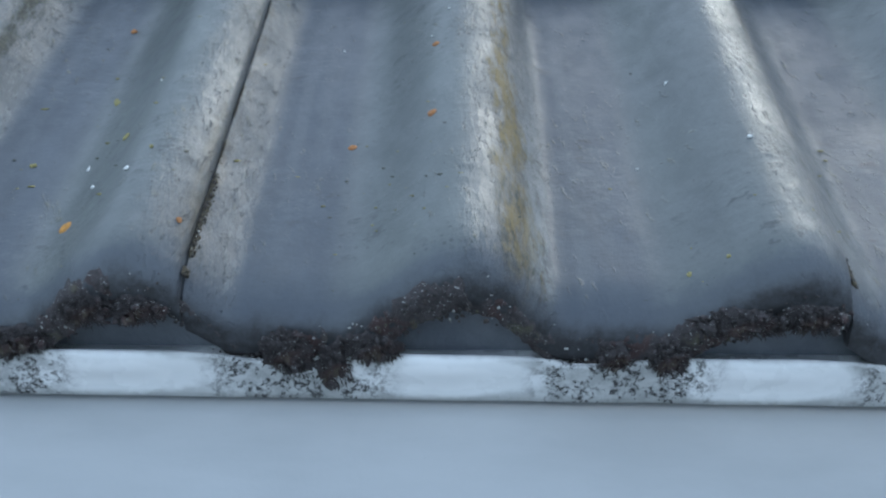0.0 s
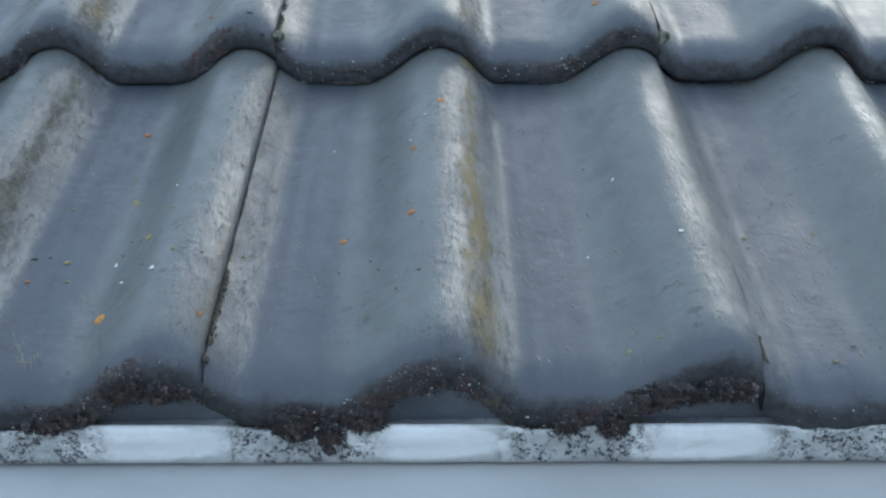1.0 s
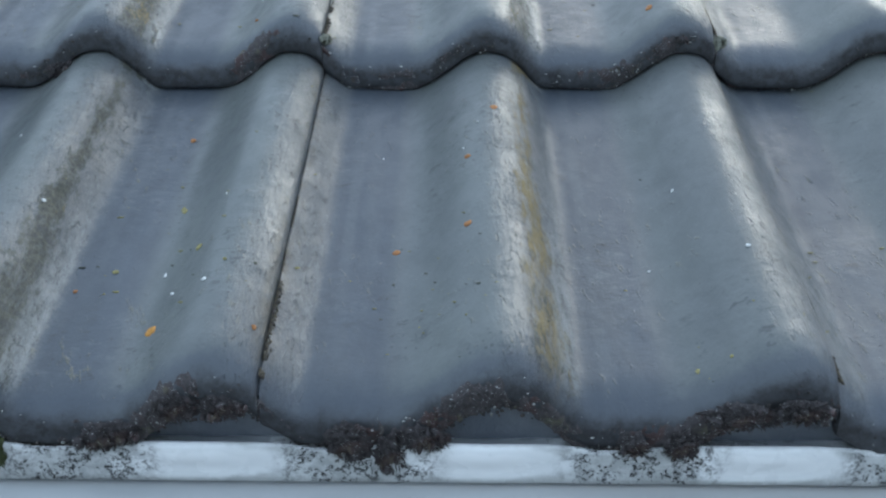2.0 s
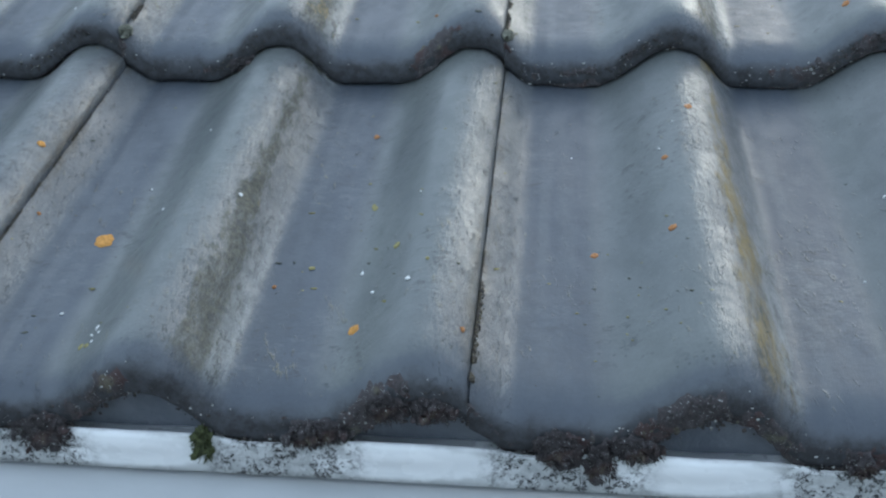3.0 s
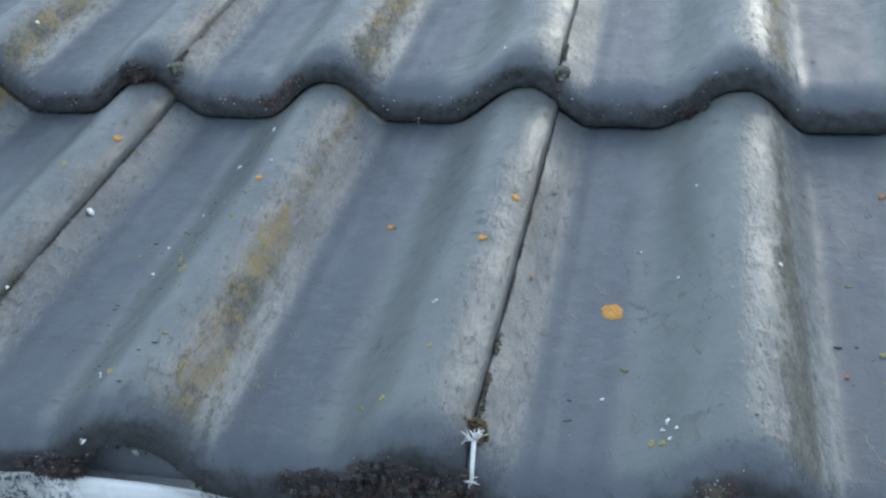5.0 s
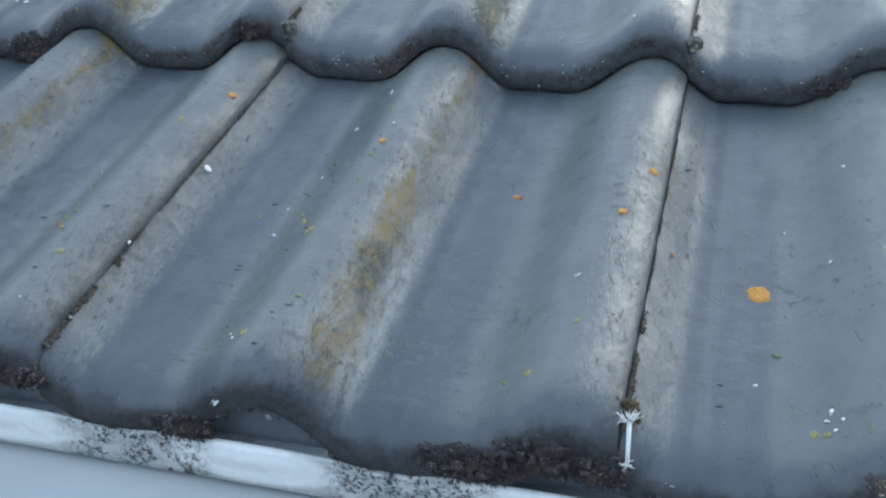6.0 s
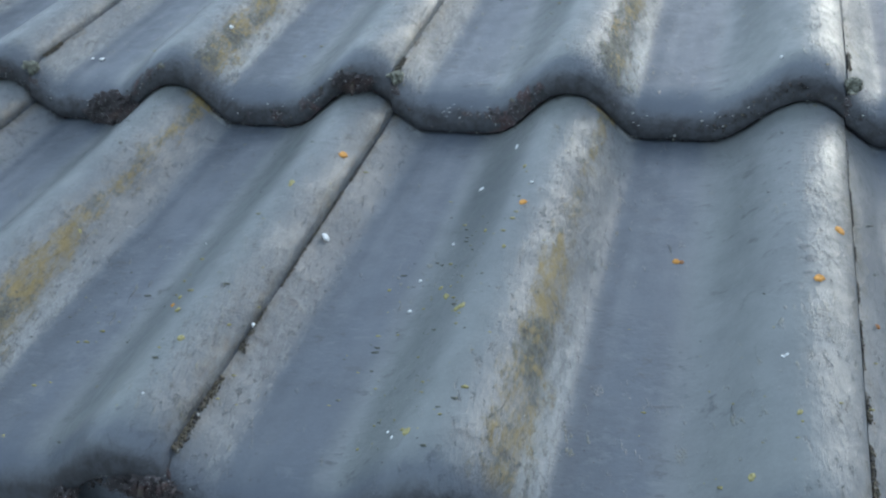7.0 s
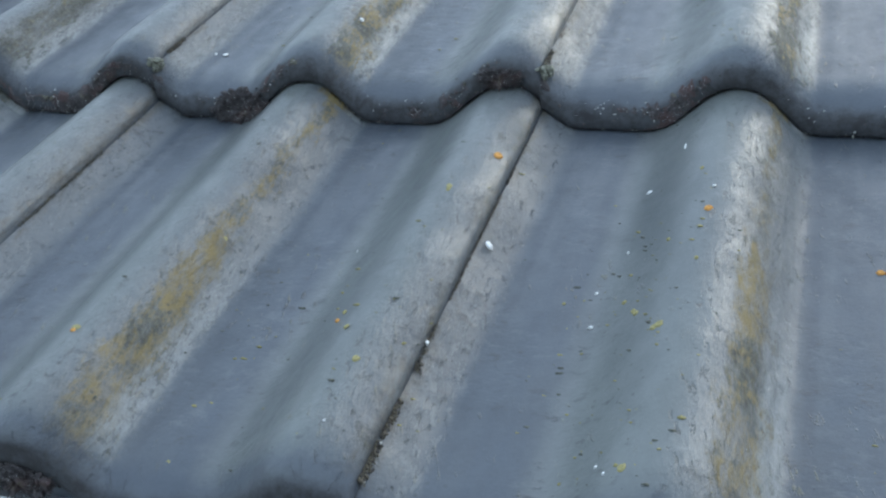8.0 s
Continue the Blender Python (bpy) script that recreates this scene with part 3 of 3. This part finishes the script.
def hanging_crumbs(seed, count):
    """The ragged lower rim of moss under the eaves, just above the white strip."""
    rnd = random.Random(seed)
    verts, faces = [], []
    while count > 0:
        u = rnd.uniform(-1.25, 0.7)
        f = u % WAVE
        under_roll = math.exp(-((f - 0.112) / 0.034) ** 2)
        low = (0.0060 + 0.0015 * under_roll) * rnd.random() ** 1.4
        want = 0.1 + 0.5 * math.exp(-((f - 0.05) / 0.035) ** 2) + 0.25 * under_roll + 0.5 * noise.noise((u * 17, 3.3, 8.0)) + 0.7 * noise.noise((u * 90, low * 200, 1.0)) - low * (70 - 42 * under_roll)
        if rnd.random() > (want - 0.1) * 3.0:
            continue
        size = 0.0004 + 0.0011 * rnd.random() ** 2
        crumb(rnd, (u, FRONT + 0.0012 - 0.0022 * rnd.random(), roll_height(u) + LOW - THICK + 0.002 - low), size, (rnd.uniform(0.6, 1.5), 1, rnd.uniform(0.7, 1.7)), verts, faces)
        count -= 1
    return verts, faces


def joint_dirt(seed, grains=420, proud=0.0, small=1.0):
    """Dark grains packed in the side joints, with loose ones beside them."""
    rnd = random.Random(seed)
    verts, faces = [], []
    for k in range(-4, 3):
        for row in range(0, 3):
            reach = (0.17, 0.05)[row > 0] if k >= 0 else (0.26, 0.04)[row > 0]
            for i in range(grains if row == 0 else grains // 4):
                s = 0.012 + (reach if rnd.random() < 0.7 else GAUGE - 0.03) * rnd.random() ** 1.3
                if noise.noise((k * 5.0, s * 34, row)) < -0.12:
                    continue
                u = k * TILE - JOIN + 0.0006 + abs(rnd.gauss(0, 0.0005 + 0.0006 * (s < 0.1)))
                size = small * rnd.uniform(0.0004, 0.0011) * (1.35 if s < 0.09 else 0.75)
                z = roll_height(u) * 0.73 + row * STEP - SLOPE * (s - PIVOT) + rnd.uniform(-0.0004, 0.0016) + proud
                crumb(rnd, (u, s + row * GAUGE + FRONT, z), size, (0.8, 1.5, 0.8), verts, faces)
    return verts, faces


def grit(seed, count):
    """Fine dark and pale grains lying on the tiles."""
    rnd = random.Random(seed)
    verts, faces = [], []
    while count > 0:
        u, v = rnd.uniform(-1.1, 0.6), rnd.uniform(0.01, 0.62)
        if rnd.random() > 0.45 + 1.2 * noise.noise((u * 9, v * 9, 4.0)):
            continue
        crumb(rnd, (u, v, surface(u, v)), rnd.uniform(0.0002, 0.00045), (1.2, 1.2, 0.5), verts, faces)
        count -= 1
    return verts, faces


def lichen_grains(seed, count, patches):
    """Thin scabs of lichen strewn over the tiles, thickest inside the given patches (u, v, half width, half length, weight)."""
    rnd = random.Random(seed)
    verts, faces = [], []
    while count > 0:
        u, v = rnd.uniform(-1.05, 0.5), rnd.uniform(0.02, 0.60)
        want = 0.03 + sum(w * math.exp(-((u - a) / du) ** 2 - ((v - b) / dv) ** 2) for a, b, du, dv, w in patches)
        want *= 0.35 + 1.6 * max(0.0, noise.noise((u * 60, v * 60, seed)) + 0.25)
        if rnd.random() > want:
            continue
        crumb(rnd, (u, v, surface(u, v)), 0.0004 + 0.0010 * rnd.random() ** 2, (1.9, 0.9, 0.22), verts, faces)
        count -= 1
    return verts, faces


def pale_crumbs(row, seed, count):
    """Whitish crumbs stuck in clusters to the front edges of one course, mostly under the pans."""
    rnd = random.Random(seed)
    verts, faces = [], []
    while count > 0:
        u = rnd.uniform(-1.15, 0.6)
        f = u % WAVE
        deep = 1 - rnd.random() ** 2
        want = 0.08 + 0.5 * math.exp(-((f - 0.055) / 0.03) ** 2) + 0.9 * noise.noise((u * 24, row * 3.1, 9.0)) + 0.5 * noise.noise((u * 120, deep * 2, seed))
        if rnd.random() > want:
            continue
        down = 0.007 + (THICK - 0.007) * deep
        z = roll_height(u) + row * STEP + LOW - down
        crumb(rnd, (u, row * GAUGE + FRONT - 0.0008 + nose_back(down), z), 0.00025 + 0.0006 * rnd.random() ** 3, (rnd.uniform(0.7, 1.8), 0.7, rnd.uniform(0.6, 1.2)), verts, faces)
        count -= 1
    return verts, faces


def strand(bm, points, r0, r1, sides=5):
    loops = []
    for i, p in enumerate(points):
        d = (points[min(i + 1, len(points) - 1)] - points[max(i - 1, 0)]).normalized()
        a = d.orthogonal().normalized()
        b = d.cross(a)
        r = r0 + (r1 - r0) * i / (len(points) - 1)
        loops.append([bm.verts.new(p + (a * math.cos(6.28318 * k / sides) + b * math.sin(6.28318 * k / sides)) * r) for k in range(sides)])
    for x, y in zip(loops, loops[1:]):
        for k in range(sides):
            bm.faces.new((x[k], x[(k + 1) % sides], y[(k + 1) % sides], y[k]))
    bm.faces.new(loops[0][::-1])
    bm.faces.new(loops[-1])


def lump(seed, w, d, h, rough=0.35, level=3):
    bm = bmesh.new()
    bmesh.ops.create_icosphere(bm, subdivisions=level, radius=1.0)
    for vert in bm.verts:
        p = vert.co.copy()
        k = 1 + rough * noise.noise(p * 1.7 + Vector((seed, 0, 0))) + rough * 0.8 * noise.noise(p * 4.3 + Vector((0, seed, 0))) + rough * 0.5 * noise.noise(p * 9.5 + Vector((0, 0, seed))) + (rough * 0.42 * noise.noise(p * 21 + Vector((seed, seed, 0))) if level > 3 else 0.0)
        vert.co = Vector((p.x * k * w / 2, p.y * k * d / 2, p.z * k * h / 2))
    return bm


def moss_clump(u, z, w, h, material, label, row=0, proud=0.005, seed=1.0):
    """A cushion of moss that clings to the front face of a tile, ragged with smaller tufts."""
    rnd = random.Random(int(seed * 100))
    bm = lump(seed, w * 0.85, 0.008, h * 0.85, 0.5, 5)
    for i in range(int(8 + 420 * w)):
        a = rnd.uniform(0, 6.283)
        r = rnd.uniform(0.3, 1.05)
        small = lump(seed + i, *(0.0016 + 0.0046 * rnd.random() ** 2 for _ in range(3)), 0.6, 3)
        mesh = bpy.data.meshes.new("tuft")
        small.to_mesh(mesh)
        small.free()
        mesh.transform(Matrix.Translation((math.cos(a) * r * w / 2, -rnd.uniform(0.001, 0.0055), math.sin(a) * r * h / 2)))
        bm.from_mesh(mesh)
        bpy.data.meshes.remove(mesh)
    for i in range(int(160 + 15000 * w)):
        a = rnd.uniform(0, 6.283)
        r = rnd.uniform(0.5, 1.0)
        foot = Vector((math.cos(a) * r * w / 2, -rnd.uniform(0.0, 0.005), math.sin(a) * r * h / 2))
        out = Vector((math.cos(a) + rnd.uniform(-0.6, 0.6), rnd.uniform(-1.0, 0.1), math.sin(a) * 0.8 - 0.2 + rnd.uniform(-0.5, 0.4))).normalized() * rnd.uniform(0.0008, 0.0022)
        strand(bm, [foot, foot + out * 0.6, foot + out + Vector((0, 0, -0.0004))], 0.0003, 0.0001, 3)
    ob = part("moss_clump", bm, material, None, label, ROOF @ Matrix.Translation((u, row * GAUGE + FRONT - proud + 0.003, z - (0.0037 if row == 0 else 0.0))))
    return tagged(ob, label, "moss", "moss cushions along the tile edges")


def normal_at(u, v):
    e = 0.0015
    return Vector((surface(u - e, v) - surface(u + e, v), surface(u, v - e) - surface(u, v + e), 2 * e)).normalized()


def on_tile(u, v, lift=0.0):
    n = normal_at(u, v)
    turn = n.to_track_quat("Z", "Y").to_matrix().to_4x4()
    return ROOF @ Matrix.Translation(Vector((u, v, surface(u, v))) + n * lift) @ turn


def lichen_spot(u, v, size, material, label, group, seed):
    """A thin crusty rosette with a lobed rim and a slightly hollow middle."""
    rnd = random.Random(seed)
    bm = bmesh.new()
    rings, seg = 5, 22
    phase = rnd.uniform(0, 50)
    stretch = rnd.uniform(0.75, 1.0)
    loops = []
    for j in range(1, rings + 1):
        r = j / rings
        loop = []
        for i in range(seg):
            a = 6.28318 * i / seg
            lobe = 1 + r * (0.32 * noise.noise((math.cos(a) * 1.6 + phase, math.sin(a) * 1.6, 0)) + 0.2 * noise.noise((math.cos(a) * 4 + phase, math.sin(a) * 4, 3)))
            h = 0.00045 * math.sqrt(max(0.0, 1 - (r - 0.6) ** 2 * 6)) if r < 1 else -0.0005
            h += 0.0002 * noise.noise((a * 3 + phase, r * 6, 1))
            loop.append(bm.verts.new((math.cos(a) * r * lobe * size / 2, math.sin(a) * r * lobe * size / 2 * stretch, h)))
        loops.append(loop)
    mid = bm.verts.new((0, 0, 0.0005))
    for i in range(seg):
        bm.faces.new((mid, loops[0][i], loops[0][(i + 1) % seg]))
        for a, b in zip(loops, loops[1:]):
            bm.faces.new((a[i], b[i], b[(i + 1) % seg], a[(i + 1) % seg]))
    ob = part("lichen_spot", bm, material, None, label, on_tile(u, v, 0.0003) @ pose(0, 0, 0, 0, 0, rnd.uniform(0, 360)))
    return tagged(ob, label, "lichen", group)


def lime_flake(u, v, size, seed):
    """A chip of dried white lime."""
    rnd = random.Random(seed)
    bm = lump(seed * 1.3, size * rnd.uniform(0.85, 1.25), size * rnd.uniform(0.55, 0.9), 0.0012, 0.6, 2)
    ob = part("lime_flake", bm, LIME, None, "", on_tile(u, v, 0.0002) @ pose(0, 0, 0, 0, 0, rnd.uniform(0, 180)))
    return tagged(ob, "small chip of dried white bird lime on a tile", "bird lime", "white flecks on the tiles")


ORANGE_AT = [
    (-0.0695, 0.0618, 0.0083), (-0.2450, 0.1428, 0.0133), (-0.3097, 0.2138, 0.0061), (-0.3209, 0.1641, 0.0057), (-0.6085, 0.2712, 0.0069),
    (-0.4791, 0.2185, 0.0046), (-0.3927, 0.2144, 0.0042), (-0.6496, 0.1121, 0.0032), (-0.7788, 0.0722, 0.0030)]
RUST_AT = [
    (0.1273, 0.2706, 0.0062), (0.1085, 0.2140, 0.0050), (0.1080, 0.1383, 0.0059), (0.0641, 0.1424, 0.0054), (-0.0897, 0.2758, 0.0038),
    (-0.0068, 0.0437, 0.0034), (-0.1249, 0.1027, 0.0027), (0.2523, 0.3978, 0.0070), (-0.2924, 0.1577, 0.0029), (-0.3897, 0.2140, 0.0026),
    (-0.0894, 0.2750, 0.0042), (-0.0563, 0.3866, 0.0030)]
YELLOW_AT = [
    (0.2465, 0.0321, 0.0026), (-0.1052, 0.1218, 0.0030), (0.2305, 0.0331, 0.0033), (-0.0777, 0.1874, 0.0027), (-0.0309, 0.0959, 0.0020),
    (-0.6244, 0.2227, 0.0031), (-0.6380, 0.0993, 0.0033), (-0.4932, 0.1243, 0.0042), (-0.3300, 0.0673, 0.0030), (-0.3477, 0.0361, 0.0039),
    (-0.7498, 0.1777, 0.0033), (-0.7045, 0.0230, 0.0062), (-0.5068, 0.1476, 0.0034), (-0.5466, 0.1666, 0.0023), (-0.4953, 0.0373, 0.0022),
    (-0.4872, 0.2629, 0.0030), (-0.4971, 0.1997, 0.0024), (-0.5137, 0.1607, 0.0028), (-0.4799, 0.1734, 0.0022), (-0.2132, 0.0360, 0.0040),
    (-0.6250, 0.2263, 0.0045), (-0.6223, 0.0744, 0.0045), (-0.6474, 0.1170, 0.0030), (-0.7784, 0.0743, 0.0050), (-0.4925, 0.0346, 0.0045),
    (-0.4913, 0.1249, 0.0050), (-0.5053, 0.1448, 0.0035), (-0.0763, 0.1837, 0.0045), (-0.0533, 0.1242, 0.0050), (-0.2181, 0.0383, 0.0050),
    (-0.1064, 0.1215, 0.0030), (-0.0776, 0.1858, 0.0030)]
LIME_AT = [
    (-0.0734, 0.1144, 0.0035), (-0.0629, 0.0894, 0.0031), (-0.0406, 0.0821, 0.0040), (0.1156, 0.2532, 0.0021), (0.1059, 0.2269, 0.0020),
    (0.2418, 0.1934, 0.0024), (0.2700, 0.1110, 0.0031), (-0.1568, 0.1619, 0.0033), (0.2182, 0.1249, 0.0016), (-0.2022, 0.2503, 0.0024),
    (-0.2103, 0.1622, 0.0022), (-0.2443, 0.0717, 0.0023), (-0.2329, 0.2011, 0.0019), (-0.3352, 0.1058, 0.0020), (-0.0438, 0.1708, 0.0016),
    (-0.5179, 0.2702, 0.0037), (-0.4783, 0.2405, 0.0019), (-0.5202, 0.2098, 0.0028), (-0.5314, 0.1773, 0.0025), (-0.5289, 0.1485, 0.0031)]
LIME_MORE = [
    (-0.3367, 0.1049, 0.0020), (-0.5001, 0.0354, 0.0018), (-0.5947, 0.1969, 0.0050), (-0.5956, 0.1984, 0.0030), (-0.5996, 0.1054, 0.0026),
    (-0.8682, 0.4058, 0.0047), (-0.3420, 0.3739, 0.0026), (-0.5014, 0.3047, 0.0019), (-0.7538, 0.4212, 0.0042), (-0.8774, 0.4067, 0.0031),
    (-0.5046, 0.0417, 0.0017), (-0.6209, 0.0335, 0.0014), (-0.6762, 0.1966, 0.0014), (-0.2133, 0.0444, 0.0026), (-0.2098, 0.0368, 0.0024),
    (-0.2113, 0.0492, 0.0034), (-0.2070, 0.0419, 0.0020), (-0.0568, 0.4252, 0.0024),
    (-0.5013, 0.3015, 0.0022), (0.0498, 0.2515, 0.0016), (-0.4998, 0.0055, 0.0062), (-0.4967, 0.0032, 0.0045)]
for i, (u, v, size) in enumerate(ORANGE_AT):
    lichen_spot(u, v, size, LICHEN, "round orange lichen crust growing on a roof tile", "orange lichen spots", i)
for i, (u, v, size) in enumerate(RUST_AT):
    lichen_spot(u, v, size, RUST_LICHEN, "small rust-orange lichen crust on a roof tile", "rust lichen spots", 40 + i)
for i, (u, v, size) in enumerate(YELLOW_AT):
    lichen_spot(u, v, size, YELLOW_LICHEN, "tiny dull yellow lichen patch on a roof tile", "yellow lichen spots", 80 + i)
for i, (u, v, size) in enumerate(LIME_AT + LIME_MORE):
    lime_flake(u, v, size, 120 + i)

DARK, RED, OLIVE = "dark brown moss cushion hanging under the tile edge", "reddish brown dry moss on the tile edge", "brown and olive moss packed at the tile joint"
for i, (u, z, w, h, mat, label, row) in enumerate([
        (-0.2326, -0.0240, 0.036, 0.024, CARPET, DARK, 0), (-0.1434, -0.0270, 0.012, 0.021, GREEN_MOSS, "green moss tuft hanging over the white eaves strip", 0),
        (-0.2800, -0.0230, 0.017, 0.020, CARPET, DARK, 0), (-0.3080, 0.0010, 0.026, 0.018, CARPET, DARK, 0), (0.0449, -0.0190, 0.022, 0.024, CARPET, DARK, 0),
        (0.0666, -0.0270, 0.017, 0.024, CARPET, DARK, 0), (0.0850, -0.0150, 0.026, 0.014, CARPET, DARK, 0),
        (-0.0864, -0.0170, 0.020, 0.012, CARPET, DARK, 0), (0.2196, -0.0190, 0.017, 0.019, CARPET, DARK, 0),
        (0.1950, -0.0190, 0.012, 0.012, CARPET, DARK, 0), (0.2480, 0.0020, 0.040, 0.013, CARPET, RED, 0),
        (0.2790, 0.0060, 0.026, 0.013, CARPET, RED, 0), (-0.0425, 0.0060, 0.022, 0.016, CARPET, RED, 0),
        (-0.0190, 0.0060, 0.024, 0.013, CARPET, OLIVE, 0), (-0.0758, -0.0130, 0.022, 0.012, CARPET, DARK, 0),
        (-0.5183, -0.0130, 0.036, 0.014, CARPET, RED, 0), (-0.6576, -0.0120, 0.013, 0.014, CARPET, RED, 0),
        (-0.6120, 0.0040, 0.034, 0.012, CARPET, OLIVE, 0), (-0.3700, -0.0080, 0.048, 0.020, CARPET, DARK, 0),
        (-0.3350, 0.0030, 0.038, 0.021, CARPET, DARK, 0), (-0.8269, 0.0100, 0.050, 0.030, CARPET, RED, 1),
        (-0.7714, -0.0026, 0.034, 0.016, CARPET, RED, 0), (-0.6282, 0.0400, 0.030, 0.014, CARPET, OLIVE, 1), (-0.2000, 0.0180, 0.030, 0.014, CARPET, RED, 1)]):
    moss_clump(u, z, w, h, mat, label, row, seed=3.1 + i)
PALE_TUFT = growth_material("grey_green_tuft", (0.12, 0.12, 0.09), (0.36, 0.37, 0.31), 700.0)
for i, (u, z, w, h) in enumerate([(-0.2985, 0.0415, 0.010, 0.008), (-0.6000, 0.0400, 0.011, 0.007), (-0.9005, 0.0415, 0.012, 0.008), (0.3010, 0.0390, 0.011, 0.007), (0.0000, 0.0400, 0.009, 0.006)]):
    moss_clump(u, z, w, h, PALE_TUFT, "grey-green moss tuft at the end of a tile joint", 1, proud=-0.006, seed=60.5 + i)
# a brown tuft in the joint, in which a small white feather sticks
moss_clump(-0.3022, 0.0140, 0.016, 0.012, growth_material("straw_moss", (0.06, 0.045, 0.025), (0.2, 0.15, 0.08), 600.0), "straw brown moss tuft in the tile joint", 0, proud=-0.021, seed=41.0)


def small_feather():
    rnd = random.Random(77)
    feather = tagged(new("small_feather"), "tiny white downy feather stuck in moss at the joint", "feather")
    feather.matrix_basis = ROOF @ pose(-0.2960, -0.0025, 0.0085)
    bm = bmesh.new()
    top = Vector((-0.0015, 0.0165, 0.0088))
    strand(bm, [Vector((0, 0, 0)), Vector((-0.0004, 0.0050, 0.0042)), Vector((-0.0010, 0.0110, 0.0072)), top], 0.0009, 0.0012, 6)
    shaft = part("shaft", bm, LIME, feather)
    for end, count, spread in ((top, 40, 0.0066), (Vector((0, 0, 0.0003)), 16, 0.0038)):
        bm = bmesh.new()
        for i in range(count):
            side = Vector((rnd.uniform(-1, 0.6), rnd.uniform(-0.2, 0.8), rnd.uniform(-0.1, 0.9) if end is top else rnd.uniform(-1, 0.2))).normalized() * spread * rnd.uniform(0.6, 1.1)
            bend = Vector((rnd.uniform(-1, 1), rnd.uniform(-1, 1), rnd.uniform(-1, 1))) * 0.0008
            strand(bm, [end, end + side * 0.5 + bend, end + side - bend], 0.00032, 0.00014, 4)
        part("down_tuft", bm, LIME, feather)


small_feather()
crumbs("moss_carpet", moss_carpet(0, 2.7, 0.0042, 0.0050, -0.62), CARPET, "mushy dark brown moss along the lowest tile edges", "moss")
crumbs("moss_carpet", moss_carpet(1, 8.3, 0.0032, 0.0034, -0.34), CARPET, "thin dark brown moss along the second course's edges", "moss")
crumbs("moss_carpet", moss_carpet(2, 5.1, 0.0026, 0.0026, -0.52), CARPET, "thin dark brown moss along the third course's edges", "moss")
crumbs("edge_moss", edge_moss(0, 1500, 11), MOSS, "crumbly dark moss along the lowest tile edges", "moss")
crumbs("edge_moss", edge_moss(1, 3200, 12), MOSS, "crumbly dark moss along the second course's edges", "moss")
crumbs("edge_moss", edge_moss(2, 700, 13), MOSS, "crumbly dark moss along the third course's edges", "moss")
crumbs("hanging_moss", hanging_crumbs(14, 1500), MOSS, "ragged moss rim hanging under the eaves tiles", "moss")
crumbs("joint_moss", joint_dirt(25, 1500, 0.0003, 0.50), growth_material("joint_moss", (0.045, 0.038, 0.028), (0.15, 0.13, 0.09), 350.0), "thin olive and brown moss in the side joints", "moss")
crumbs("joint_dirt", joint_dirt(15, 420, 0.0, 0.72), MOSS, "dark dirt packed in the side joints", "dirt")
SCABS = [(-0.505, 0.15, 0.035, 0.10, 0.9), (-0.490, 0.05, 0.04, 0.03, 0.6), (-0.70, 0.15, 0.03, 0.12, 0.35), (-0.615, 0.10, 0.02, 0.10, 0.35),
         (0.080, 0.09, 0.04, 0.05, 0.5), (0.235, 0.03, 0.03, 0.02, 0.6), (-0.345, 0.06, 0.03, 0.06, 0.45), (-0.09, 0.12, 0.05, 0.06, 0.2)]
crumbs("lichen_grains", lichen_grains(31, 330, SCABS), growth_material("mustard_lichen", (0.15, 0.14, 0.06), (0.33, 0.29, 0.11), 500.0), "scattered mustard yellow lichen grains on the tiles", "lichen")
crumbs("lichen_grains", lichen_grains(32, 230, SCABS), growth_material("olive_lichen", (0.05, 0.055, 0.045), (0.12, 0.125, 0.10), 500.0), "scattered dark olive lichen scabs on the tiles", "lichen")
PALE_CRUMB = growth_material("pale_crumb", (0.28, 0.29, 0.28), (0.62, 0.63, 0.61), 900.0)
crumbs("lime_crumbs", pale_crumbs(0, 33, 600), PALE_CRUMB, "whitish crumbs on the lowest tile edges", "grit")
crumbs("lime_crumbs", pale_crumbs(1, 34, 800), PALE_CRUMB, "whitish crumbs on the second course's edges", "grit")
crumbs("roof_grit", grit(16, 420), MOSS, "fine dark grit scattered on the roof tiles", "grit")


# ---- the tiles ----
for row in range(ROWS_UP):
    for col in range(-5, 3):
        roof_tile(col, row, roof)
